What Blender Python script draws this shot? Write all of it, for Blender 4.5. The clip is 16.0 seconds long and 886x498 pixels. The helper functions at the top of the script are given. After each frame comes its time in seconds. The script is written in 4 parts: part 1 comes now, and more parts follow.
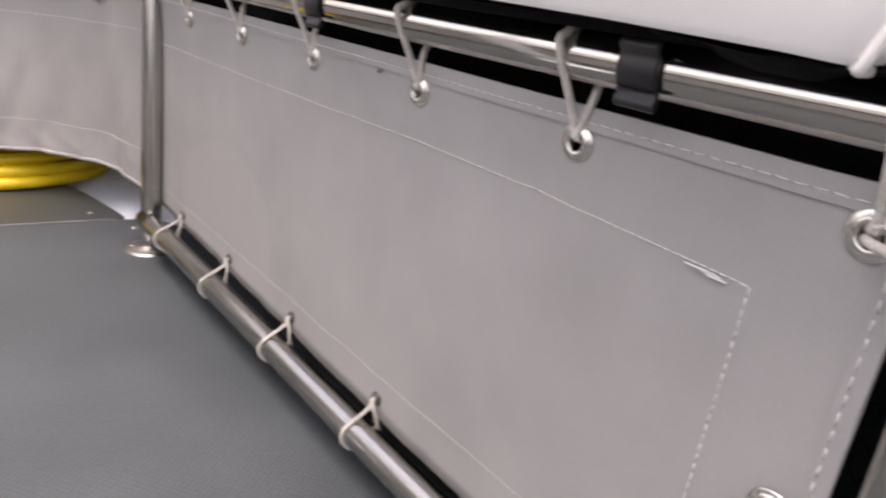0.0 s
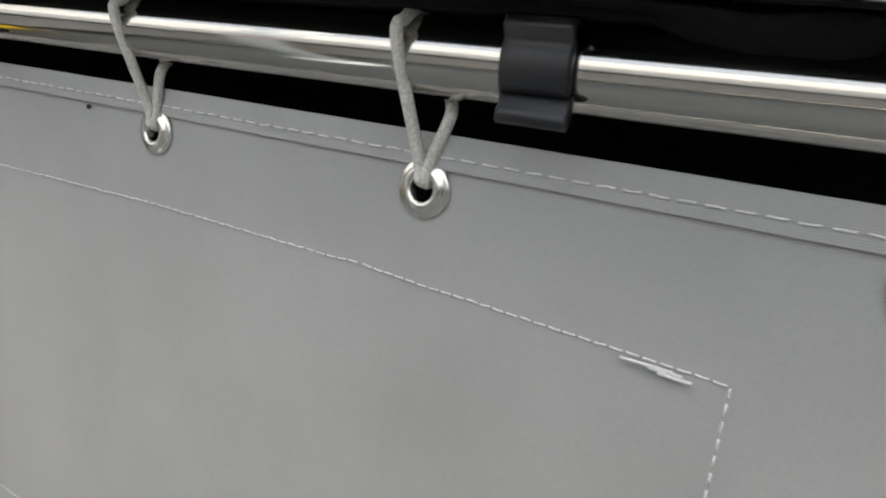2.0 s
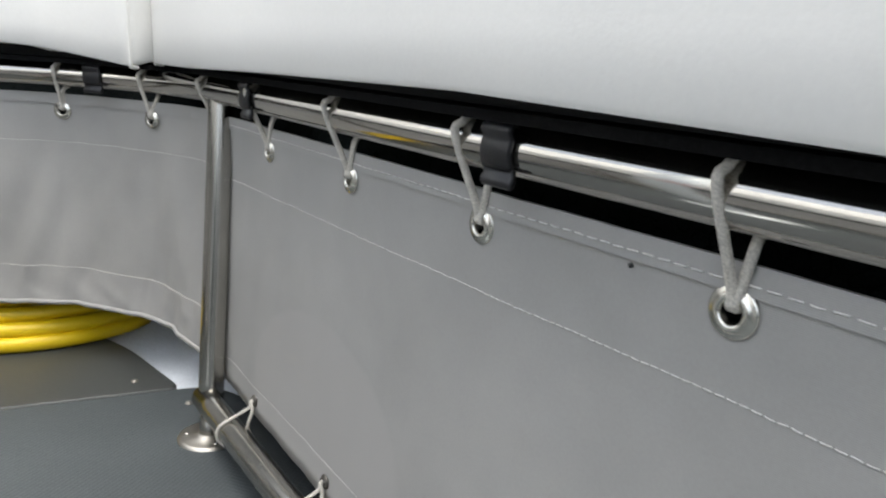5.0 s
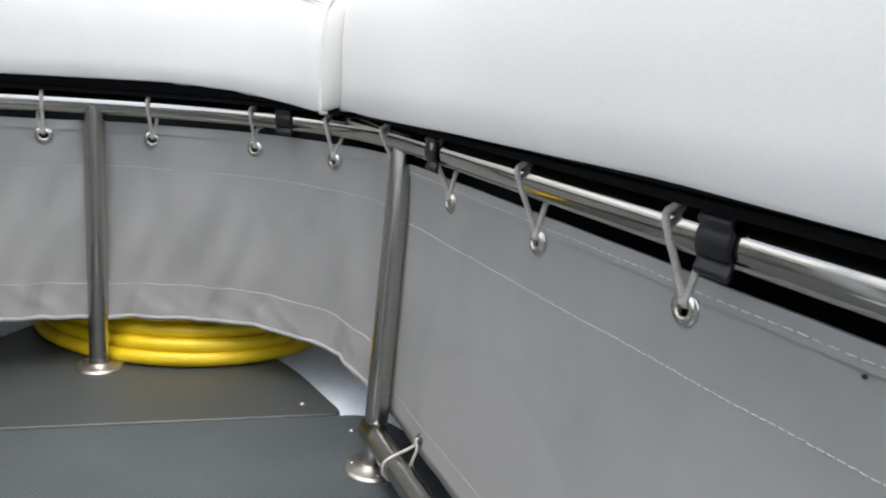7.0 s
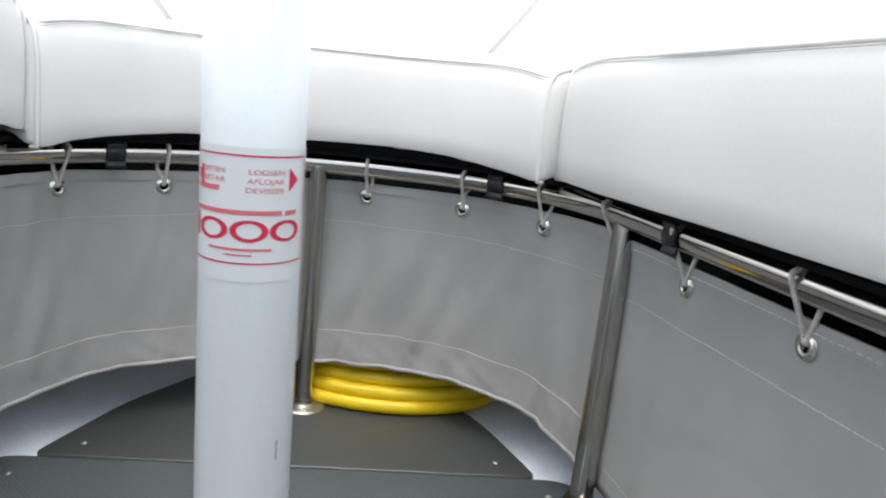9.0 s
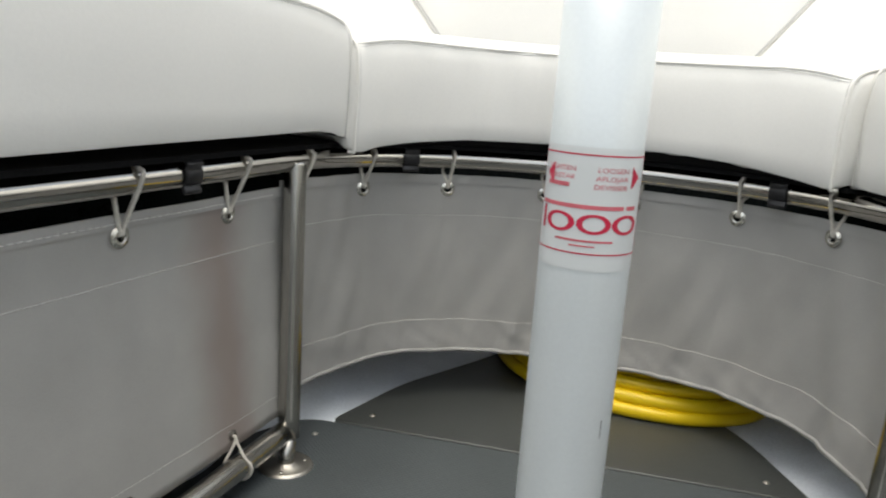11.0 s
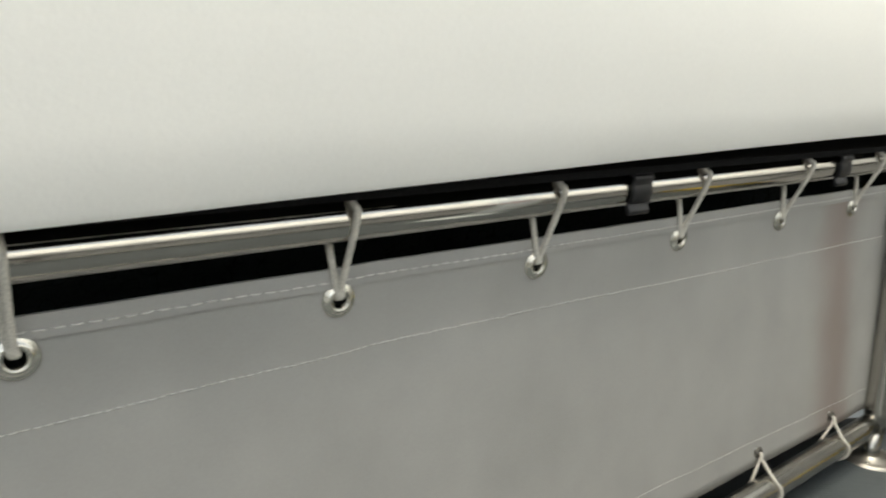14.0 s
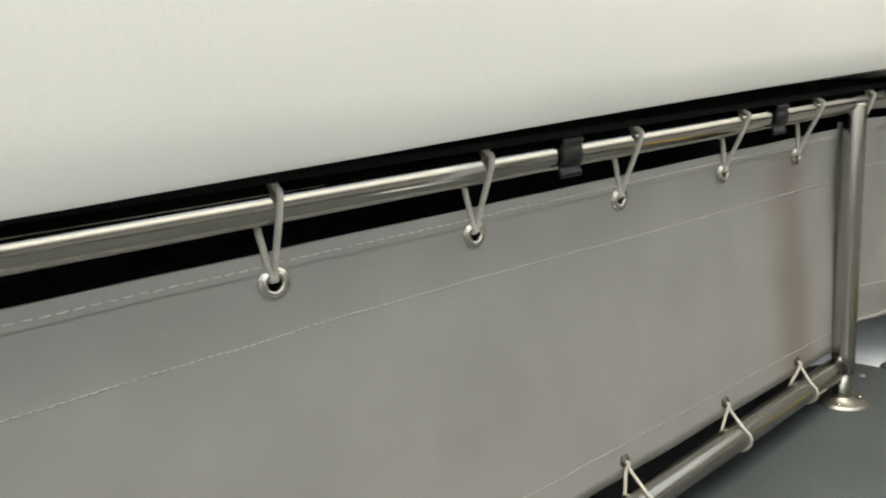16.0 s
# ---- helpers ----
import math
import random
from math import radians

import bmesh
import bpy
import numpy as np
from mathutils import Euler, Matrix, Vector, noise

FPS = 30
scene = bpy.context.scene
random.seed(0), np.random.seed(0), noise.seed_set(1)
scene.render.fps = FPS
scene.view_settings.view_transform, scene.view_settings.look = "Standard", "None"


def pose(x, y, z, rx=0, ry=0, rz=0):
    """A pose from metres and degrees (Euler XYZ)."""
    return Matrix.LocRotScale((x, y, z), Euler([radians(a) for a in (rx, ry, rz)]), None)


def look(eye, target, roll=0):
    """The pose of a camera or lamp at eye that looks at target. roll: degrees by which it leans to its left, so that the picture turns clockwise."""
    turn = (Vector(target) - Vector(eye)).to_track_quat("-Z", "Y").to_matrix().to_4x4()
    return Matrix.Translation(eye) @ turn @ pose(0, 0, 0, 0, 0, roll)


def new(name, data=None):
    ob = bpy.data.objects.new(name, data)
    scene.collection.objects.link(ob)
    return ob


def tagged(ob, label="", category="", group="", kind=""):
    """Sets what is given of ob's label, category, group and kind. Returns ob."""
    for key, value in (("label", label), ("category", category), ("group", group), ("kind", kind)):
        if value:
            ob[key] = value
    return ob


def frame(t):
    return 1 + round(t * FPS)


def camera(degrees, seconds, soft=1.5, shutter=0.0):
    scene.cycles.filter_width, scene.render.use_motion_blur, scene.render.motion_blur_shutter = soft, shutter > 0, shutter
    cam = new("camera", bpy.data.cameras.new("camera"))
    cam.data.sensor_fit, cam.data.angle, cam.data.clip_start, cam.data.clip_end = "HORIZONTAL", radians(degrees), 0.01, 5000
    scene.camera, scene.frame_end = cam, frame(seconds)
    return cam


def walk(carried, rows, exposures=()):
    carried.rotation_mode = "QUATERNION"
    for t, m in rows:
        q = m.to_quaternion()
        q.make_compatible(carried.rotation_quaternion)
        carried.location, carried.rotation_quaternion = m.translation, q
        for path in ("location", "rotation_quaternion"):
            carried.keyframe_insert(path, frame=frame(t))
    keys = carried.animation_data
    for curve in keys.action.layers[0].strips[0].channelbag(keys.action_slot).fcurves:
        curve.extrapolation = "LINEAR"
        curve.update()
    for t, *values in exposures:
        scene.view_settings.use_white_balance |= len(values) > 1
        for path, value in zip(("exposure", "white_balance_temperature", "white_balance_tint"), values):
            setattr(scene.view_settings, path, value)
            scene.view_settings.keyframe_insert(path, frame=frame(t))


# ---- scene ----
cam = camera(62.6, 16.0, soft=2.0, shutter=0.3)
PATH = [
    (0, (0.243, -1.531, 0.451), (1.181, 0.093, -0.243), 6.3),
    (0.5, (0.295, -1.525, 0.417), (1.547, -0.082, -0.172), 8.7),
    (1, (0.315, -1.478, 0.414), (1.753, -0.164, -0.041), 8.6),
    (1.5, (0.307, -1.437, 0.418), (1.776, -0.146, 0.0), 7.0),
    (2, (0.311, -1.378, 0.405), (1.814, -0.129, -0.021), 7.1),
    (2.5, (0.325, -1.325, 0.409), (1.827, -0.114, -0.118), 6.2),
    (3, (0.325, -1.292, 0.417), (1.71, 0.041, -0.135), 5.4),
    (3.5, (0.288, -1.279, 0.414), (1.528, 0.214, -0.072), 6.8),
    (4, (0.278, -1.259, 0.427), (1.348, 0.356, -0.068), 5.7),
    (4.5, (0.271, -1.236, 0.445), (1.222, 0.451, -0.055), 4.5),
    (5, (0.258, -1.219, 0.459), (1.123, 0.52, -0.018), 4.0),
    (5.2, (0.253, -1.212, 0.463), (1.087, 0.546, -0.001), 3.9),
    (7.5, (0.186, -1.205, 0.508), (0.642, 0.688, 0.051), 4.9),
    (8, (0.154, -1.201, 0.525), (0.534, 0.71, 0.073), 5.0),
    (8.5, (0.123, -1.19, 0.535), (0.412, 0.745, 0.119), 5.2),
    (8.7, (0.109, -1.188, 0.539), (0.361, 0.753, 0.133), 5.4),
    (10.8, (0.01, -1.23, 0.527), (-0.297, 0.702, 0.108), 4.6),
    (11, (0.01, -1.236, 0.528), (-0.382, 0.678, 0.1), 4.4),
    (11.5, (0.005, -1.261, 0.533), (-0.581, 0.599, 0.089), 3.7),
    (12, (-0.006, -1.294, 0.538), (-0.764, 0.501, 0.087), 3.3),
    (12.5, (-0.026, -1.334, 0.538), (-0.925, 0.397, 0.096), 3.1),
    (13, (-0.048, -1.384, 0.543), (-1.087, 0.265, 0.094), 3.4),
    (13.5, (-0.088, -1.421, 0.536), (-1.302, 0.102, 0.081), 3.0),
    (14, (-0.144, -1.464, 0.519), (-1.511, -0.089, 0.029), 2.0),
    (14.5, (-0.169, -1.481, 0.491), (-1.609, -0.185, -0.009), -0.1),
    (15, (-0.122, -1.464, 0.504), (-1.519, -0.137, -0.034), -0.6),
    (15.5, (-0.119, -1.457, 0.514), (-1.515, -0.131, -0.024), -1.5),
    (16, (-0.098, -1.445, 0.502), (-1.453, -0.058, 0.011), -3.5),
]
EXPOSURES = [(0.0, 1.59, 7000, 23), (0.8, 1.60, 6900, 16), (2.0, 1.49, 6700, 8), (4.0, 1.40, 6600, 7), (5.2, 1.30, 6450, 8), (8.7, 1.16, 6300, 9), (11.0, 0.83, 6800, 6), (13.3, 1.18, 7150, 3), (14.0, 1.26, 7250, 3), (14.8, 1.06, 7300, 3), (16.0, 1.22, 7350, 3)]
# The place is laid out on the boat's centre line: x to starboard, y to the bow, the bow end of the seat rail at the origin.
walk(cam, [(t, look(eye, target, roll)) for t, eye, target, roll in PATH], EXPOSURES)

# ---- light ----
world = bpy.data.worlds.new("sky")
scene.world = world
world.use_nodes = True
wn = world.node_tree
sky = wn.nodes.new("ShaderNodeTexSky")
sky.sky_type, sky.sun_disc = "NISHITA", False
SUN_EL, SUN_AZ = radians(80), radians(190)
sky.air_density, sky.dust_density = 1.0, 4.0
sky.sun_elevation, sky.sun_rotation = SUN_EL, SUN_AZ
haze = wn.nodes.new("ShaderNodeHueSaturation")
haze.inputs["Saturation"].default_value = 0.45
wn.links.new(sky.outputs[0], haze.inputs["Color"])
wn.links.new(haze.outputs[0], wn.nodes["Background"].inputs[0])
wn.nodes["Background"].inputs[1].default_value = 0.16
sun = new("sun", bpy.data.lights.new("sun", "SUN"))
sun.data.energy, sun.data.angle, sun.data.color = 0.8, radians(70), (1.0, 0.95, 0.87)
sun_way = Vector((math.sin(SUN_AZ) * math.cos(SUN_EL), math.cos(SUN_AZ) * math.cos(SUN_EL), math.sin(SUN_EL)))
sun.matrix_world = look(sun_way * 6, (0, 0, 0))


# ---- materials ----
def material(name, colour, rough=0.5, metal=0.0, spots=0.0, spot_size=6.0, grain=0.0, grain_size=300.0, bump=0.0, bump_size=None, coat=0.0, rough_var=0.0):
    """A surface of one colour, varied at two scales, with a fine relief."""
    m = bpy.data.materials.new(name)
    m.use_nodes = True
    nt = m.node_tree
    b = nt.nodes["Principled BSDF"]
    b.inputs["Roughness"].default_value, b.inputs["Metallic"].default_value = rough, metal
    b.inputs["Coat Weight"].default_value = coat
    tc = nt.nodes.new("ShaderNodeTexCoord")

    def noise_tex(size, detail):
        n = nt.nodes.new("ShaderNodeTexNoise")
        n.inputs["Scale"].default_value, n.inputs["Detail"].default_value = size, detail
        nt.links.new(tc.outputs["Object"], n.inputs["Vector"])
        return n

    def scaled(col_socket, n, amount):
        r = nt.nodes.new("ShaderNodeMapRange")
        r.inputs["From Min"].default_value, r.inputs["From Max"].default_value = 0.25, 0.75
        r.inputs["To Min"].default_value, r.inputs["To Max"].default_value = 1 - amount, 1 + amount
        nt.links.new(n.outputs["Fac"], r.inputs["Value"])
        v = nt.nodes.new("ShaderNodeVectorMath")
        v.operation = "SCALE"
        nt.links.new(col_socket, v.inputs[0])
        nt.links.new(r.outputs[0], v.inputs["Scale"])
        return v.outputs[0]

    rgb = nt.nodes.new("ShaderNodeRGB")
    rgb.outputs[0].default_value = (*colour, 1)
    out = rgb.outputs[0]
    big = noise_tex(spot_size, 4)
    fine = noise_tex(grain_size, 2)
    if spots:
        out = scaled(out, big, spots)
    if grain:
        out = scaled(out, fine, grain)
    nt.links.new(out, b.inputs["Base Color"])
    if rough_var:
        r = nt.nodes.new("ShaderNodeMapRange")
        r.inputs["To Min"].default_value, r.inputs["To Max"].default_value = rough - rough_var, rough + rough_var
        nt.links.new(big.outputs["Fac"], r.inputs["Value"])
        nt.links.new(r.outputs[0], b.inputs["Roughness"])
    if bump:
        bp = nt.nodes.new("ShaderNodeBump")
        bp.inputs["Strength"].default_value, bp.inputs["Distance"].default_value = bump, 0.001
        src = noise_tex(bump_size, 2) if bump_size else fine
        nt.links.new(src.outputs["Fac"], bp.inputs["Height"])
        nt.links.new(bp.outputs[0], b.inputs["Normal"])
    return m


def woven(name, colour, threads=330.0):
    """Coated canvas: a fine crossed weave, faint stains, a soft sheen."""
    m = material(name, colour, rough=0.62, spots=0.10, spot_size=9, grain=0.03, grain_size=500)
    nt = m.node_tree
    b = nt.nodes["Principled BSDF"]
    tc = nt.nodes.new("ShaderNodeTexCoord")
    hs = []
    for axis in ("Z", "Y"):
        w = nt.nodes.new("ShaderNodeTexWave")
        w.bands_direction = axis
        w.inputs["Scale"].default_value = threads
        w.inputs["Distortion"].default_value = 0.4
        nt.links.new(tc.outputs["Object"], w.inputs["Vector"])
        hs.append(w.outputs["Fac"])
    add = nt.nodes.new("ShaderNodeMath")
    add.operation = "ADD"
    nt.links.new(hs[0], add.inputs[0])
    nt.links.new(hs[1], add.inputs[1])
    bp = nt.nodes.new("ShaderNodeBump")
    bp.inputs["Strength"].default_value, bp.inputs["Distance"].default_value = 0.20, 0.0004
    nt.links.new(add.outputs[0], bp.inputs["Height"])
    nt.links.new(bp.outputs[0], b.inputs["Normal"])
    return m


def nonskid(name, colour, cells):
    """Moulded deck board with a small raised diamond pattern and scuffs."""
    m = material(name, colour, rough=0.6, spots=0.16, spot_size=7, grain=0.08, grain_size=160, rough_var=0.1)
    nt = m.node_tree
    b = nt.nodes["Principled BSDF"]
    tc = nt.nodes.new("ShaderNodeTexCoord")
    mp = nt.nodes.new("ShaderNodeMapping")
    mp.inputs["Rotation"].default_value = (0, 0, radians(45))
    mp.inputs["Scale"].default_value = (cells, cells, cells)
    v = nt.nodes.new("ShaderNodeTexVoronoi")
    v.inputs["Scale"].default_value, v.inputs["Randomness"].default_value = 1.0, 0.12
    nt.links.new(tc.outputs["Object"], mp.inputs[0])
    nt.links.new(mp.outputs[0], v.inputs["Vector"])
    bp = nt.nodes.new("ShaderNodeBump")
    bp.invert = True
    bp.inputs["Strength"].default_value, bp.inputs["Distance"].default_value = 0.55, 0.0016
    b.inputs["Specular IOR Level"].default_value = 0.32
    nt.links.new(v.outputs["Distance"], bp.inputs["Height"])
    nt.links.new(bp.outputs[0], b.inputs["Normal"])
    return m


def carpet(name, colour, line_colour):
    """Dark marine carpet with a looping dark line figure and lighter specks."""
    m = material(name, colour, rough=0.95, spots=0.2, spot_size=9, grain=0.4, grain_size=450, bump=0.6, bump_size=500)
    nt = m.node_tree
    b = nt.nodes["Principled BSDF"]
    old = b.inputs["Base Color"].links[0].from_socket
    tc = nt.nodes.new("ShaderNodeTexCoord")
    v = nt.nodes.new("ShaderNodeTexNoise")
    v.inputs["Scale"].default_value, v.inputs["Detail"].default_value = 55, 0.5
    nt.links.new(tc.outputs["Object"], v.inputs["Vector"])
    a = nt.nodes.new("ShaderNodeMath")
    a.operation = "SUBTRACT"
    a.inputs[1].default_value = 0.5
    nt.links.new(v.outputs["Fac"], a.inputs[0])
    c = nt.nodes.new("ShaderNodeMath")
    c.operation = "ABSOLUTE"
    nt.links.new(a.outputs[0], c.inputs[0])
    d = nt.nodes.new("ShaderNodeMath")
    d.operation = "LESS_THAN"
    d.inputs[1].default_value = 0.018
    nt.links.new(c.outputs[0], d.inputs[0])
    mix = nt.nodes.new("ShaderNodeMix")
    mix.data_type = "RGBA"
    nt.links.new(d.outputs[0], mix.inputs["Factor"])
    nt.links.new(old, mix.inputs[6])
    mix.inputs[7].default_value = (*line_colour, 1)
    nt.links.new(mix.outputs[2], b.inputs["Base Color"])
    return m


CANVAS = woven("grey_canvas", (0.345, 0.339, 0.321))
HEM = woven("grey_canvas_hem", (0.36, 0.353, 0.336))
BINDING = woven("grey_webbing", (0.335, 0.327, 0.313), 330.0)
BANDED = woven("grey_canvas_banded", (0.345, 0.339, 0.321))


def add_brown_band(m, y0, y1, colour):
    """A soft brown band across the cloth between two depths, with an uneven edge."""
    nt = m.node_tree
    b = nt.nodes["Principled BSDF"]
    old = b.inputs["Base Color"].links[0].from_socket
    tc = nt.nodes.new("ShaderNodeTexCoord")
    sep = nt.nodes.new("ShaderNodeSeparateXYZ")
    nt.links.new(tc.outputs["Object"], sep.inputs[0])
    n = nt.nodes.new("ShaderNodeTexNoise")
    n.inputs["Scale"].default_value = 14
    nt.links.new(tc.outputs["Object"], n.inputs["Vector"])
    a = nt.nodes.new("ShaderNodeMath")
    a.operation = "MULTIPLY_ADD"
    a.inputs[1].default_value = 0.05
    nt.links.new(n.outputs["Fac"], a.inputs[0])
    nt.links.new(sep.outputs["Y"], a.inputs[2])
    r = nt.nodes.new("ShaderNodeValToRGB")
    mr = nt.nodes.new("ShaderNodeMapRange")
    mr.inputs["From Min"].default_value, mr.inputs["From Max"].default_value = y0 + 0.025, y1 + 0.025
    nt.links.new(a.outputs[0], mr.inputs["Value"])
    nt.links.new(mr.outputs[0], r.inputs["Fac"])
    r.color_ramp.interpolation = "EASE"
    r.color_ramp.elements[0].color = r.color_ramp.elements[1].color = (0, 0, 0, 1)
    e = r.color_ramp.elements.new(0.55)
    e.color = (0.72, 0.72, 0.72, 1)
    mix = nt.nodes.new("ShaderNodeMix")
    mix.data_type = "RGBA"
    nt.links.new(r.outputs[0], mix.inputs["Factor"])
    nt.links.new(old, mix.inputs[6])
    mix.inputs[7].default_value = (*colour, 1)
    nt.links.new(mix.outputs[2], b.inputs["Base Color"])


def add_tide_mark(m, y, z, ry, rz, colour):
    """A faint dried watermark with a rounded outline."""
    nt = m.node_tree
    b = nt.nodes["Principled BSDF"]
    old = b.inputs["Base Color"].links[0].from_socket
    tc = nt.nodes.new("ShaderNodeTexCoord")
    mp = nt.nodes.new("ShaderNodeMapping")
    mp.vector_type = "TEXTURE"
    mp.inputs["Location"].default_value = (0, y, z)
    mp.inputs["Scale"].default_value = (1e4, ry, rz)
    nt.links.new(tc.outputs["Object"], mp.inputs[0])
    ln = nt.nodes.new("ShaderNodeVectorMath")
    ln.operation = "LENGTH"
    nt.links.new(mp.outputs[0], ln.inputs[0])
    r = nt.nodes.new("ShaderNodeMapRange")
    r.interpolation_type = "SMOOTHSTEP"
    r.inputs["From Min"].default_value, r.inputs["From Max"].default_value = 1.04, 0.95
    r.inputs["To Max"].default_value = 0.8
    nt.links.new(ln.outputs["Value"], r.inputs["Value"])
    mix = nt.nodes.new("ShaderNodeMix")
    mix.data_type = "RGBA"
    nt.links.new(r.outputs[0], mix.inputs["Factor"])
    nt.links.new(old, mix.inputs[6])
    mix.inputs[7].default_value = (*colour, 1)
    nt.links.new(mix.outputs[2], b.inputs["Base Color"])


MARKED = woven("grey_canvas_watermarked", (0.345, 0.339, 0.321))
add_tide_mark(MARKED, -0.600, 0.125, 0.157, 0.100, (0.372, 0.362, 0.345))
add_brown_band(BANDED, -0.535, -0.375, (0.235, 0.18, 0.16))
THREAD = material("white_thread", (0.72, 0.71, 0.68), rough=0.8, grain=0.15, grain_size=900)
VINYL = material("white_vinyl", (0.75, 0.742, 0.71), rough=0.42, spots=0.03, spot_size=4, grain=0.015, grain_size=250, bump=0.12, bump_size=420)
PIPING = material("white_piping", (0.76, 0.75, 0.71), rough=0.4, spots=0.05, spot_size=20)
SEAM = material("grey_seam_thread", (0.50, 0.50, 0.49), rough=0.8, grain=0.1)
STEEL = material("polished_stainless", (0.51, 0.49, 0.455), rough=0.10, metal=1.0, spots=0.05, spot_size=14, grain=0.03, grain_size=600, rough_var=0.04)
BRUSHED = material("brushed_stainless", (0.47, 0.455, 0.42), rough=0.22, metal=1.0, spots=0.06, spot_size=20, grain=0.04, grain_size=500, rough_var=0.05)
DULL = material("dull_stainless", (0.42, 0.40, 0.36), rough=0.42, metal=1.0, spots=0.12, spot_size=60, rough_var=0.08)
TARNISHED = material("tarnished_eyelet", (0.16, 0.15, 0.135), rough=0.45, metal=1.0, spots=0.3, spot_size=90)
BRASSY = material("nickel_grommet", (0.72, 0.70, 0.64), rough=0.24, metal=1.0, spots=0.08, spot_size=60)
CORD = material("off_white_cord", (0.60, 0.57, 0.51), rough=0.85, spots=0.12, spot_size=60, grain=0.3, grain_size=900, bump=0.8, bump_size=700)
BLACK = material("black_plastic", (0.011, 0.011, 0.013), rough=0.42, spots=0.2, spot_size=40, bump=0.15, bump_size=400)
BLACK_CLOTH = material("black_dust_cloth", (0.009, 0.009, 0.0095), rough=0.95, spots=0.2, grain=0.3, grain_size=400, bump=0.5, bump_size=300)
BLACK_CLOTH.node_tree.nodes["Principled BSDF"].inputs["Specular IOR Level"].default_value = 0.12
DECK_A = nonskid("grey_nonskid", (0.060, 0.069, 0.073), 190)
DECK_B = material("grey_smooth_board", (0.050, 0.054, 0.052), rough=0.40, spots=0.2, spot_size=5, grain=0.1, grain_size=200, bump=0.3, bump_size=260, rough_var=0.08)
HULL = material("pale_hull_liner", (0.68, 0.72, 0.77), rough=0.9, spots=0.12, spot_size=12, grain=0.1, grain_size=350, bump=0.6, bump_size=320)
CARPET = carpet("dark_green_carpet", (0.017, 0.022, 0.023), (0.006, 0.009, 0.009))
CARPET.node_tree.nodes["Principled BSDF"].inputs["Specular IOR Level"].default_value = 0.15
GEL = material("white_gelcoat", (0.78, 0.77, 0.73), rough=0.3, spots=0.03, spot_size=3, grain=0.01, coat=0.2)
CLOSING_GREY = material("grey_closing_wall", (0.36, 0.36, 0.35), rough=0.35, spots=0.05, spot_size=3, grain=0.02)
ALU = material("satin_aluminium_tube", (0.66, 0.705, 0.72), rough=0.32, metal=0.22, spots=0.03, spot_size=9, grain=0.02, grain_size=300, rough_var=0.05)
STICKER = material("clear_white_sticker", (0.66, 0.69, 0.695), rough=0.3, metal=0.12, spots=0.02, spot_size=30)
RED = material("red_print", (0.52, 0.02, 0.06), rough=0.4, spots=0.06, spot_size=60)
PALE_RED = material("faded_red_print", (0.56, 0.13, 0.16), rough=0.4, spots=0.1, spot_size=80)
YELLOW = material("yellow_hose", (0.80, 0.56, 0.008), rough=0.38, spots=0.06, spot_size=18, grain=0.02, rough_var=0.06)
SCUFF = material("grey_scuff", (0.25, 0.27, 0.28), rough=0.6, grain=0.2, grain_size=300)
MARK = material("black_mark", (0.02, 0.02, 0.02), rough=0.7)


# ---- mesh helpers ----
def part(name, bm, mat, parent=None, label="", smooth=True, bevel=0.0):
    """Links a bmesh as one mesh object, under parent where one is given."""
    me = bpy.data.meshes.new(name)
    bmesh.ops.recalc_face_normals(bm, faces=bm.faces)
    for f in bm.faces:
        f.smooth = smooth
    bm.to_mesh(me)
    bm.free()
    me.materials.append(mat)
    ob = new(name, me)
    if parent:
        ob.parent = parent
    if label:
        ob["label"] = label
    if bevel:
        mod = ob.modifiers.new("bevel", "BEVEL")
        mod.width, mod.segments, mod.limit_method = bevel, 3, "ANGLE"
        me.set_sharp_from_angle(angle=radians(50))
    return ob


def sweep(bm, pts, r, n=12, closed=False):
    """A round tube along pts; r is one radius or one for each point."""
    pts = [Vector(p) for p in pts]
    k = len(pts)
    rr = [r] * k if isinstance(r, (int, float)) else list(r)
    rings, side = [], None
    for i, p in enumerate(pts):
        a = pts[(i - 1) % k] if (closed or i > 0) else p
        b = pts[(i + 1) % k] if (closed or i < k - 1) else p
        t = (b - a).normalized()
        if side is None:
            side = t.orthogonal().normalized()
        side = (side - t * side.dot(t)).normalized()
        up = t.cross(side)
        rings.append([bm.verts.new(p + (side * math.cos(q) + up * math.sin(q)) * rr[i]) for q in [2 * math.pi * j / n for j in range(n)]])
    for i in range(k if closed else k - 1):
        A, B = rings[i], rings[(i + 1) % k]
        for j in range(n):
            bm.faces.new((A[j], A[(j + 1) % n], B[(j + 1) % n], B[j]))
    if not closed:
        bm.faces.new(rings[0][::-1])
        bm.faces.new(rings[-1])
    return bm


def tube(pts, r, n=12, closed=False):
    return sweep(bmesh.new(), pts, r, n, closed)


def smooth_line(ctrl, steps=10):
    """A smooth line through the control points."""
    c = [Vector(p) for p in ctrl]
    c = [c[0] * 2 - c[1]] + c + [c[-1] * 2 - c[-2]]
    out = []
    for i in range(1, len(c) - 2):
        for k in range(steps):
            t = k / steps
            p0, p1, p2, p3 = c[i - 1:i + 3]
            out.append(0.5 * (2 * p1 + (p2 - p0) * t + (2 * p0 - 5 * p1 + 4 * p2 - p3) * t * t + (3 * p1 - p0 - 3 * p2 + p3) * t ** 3))
    out.append(c[-2])
    return out


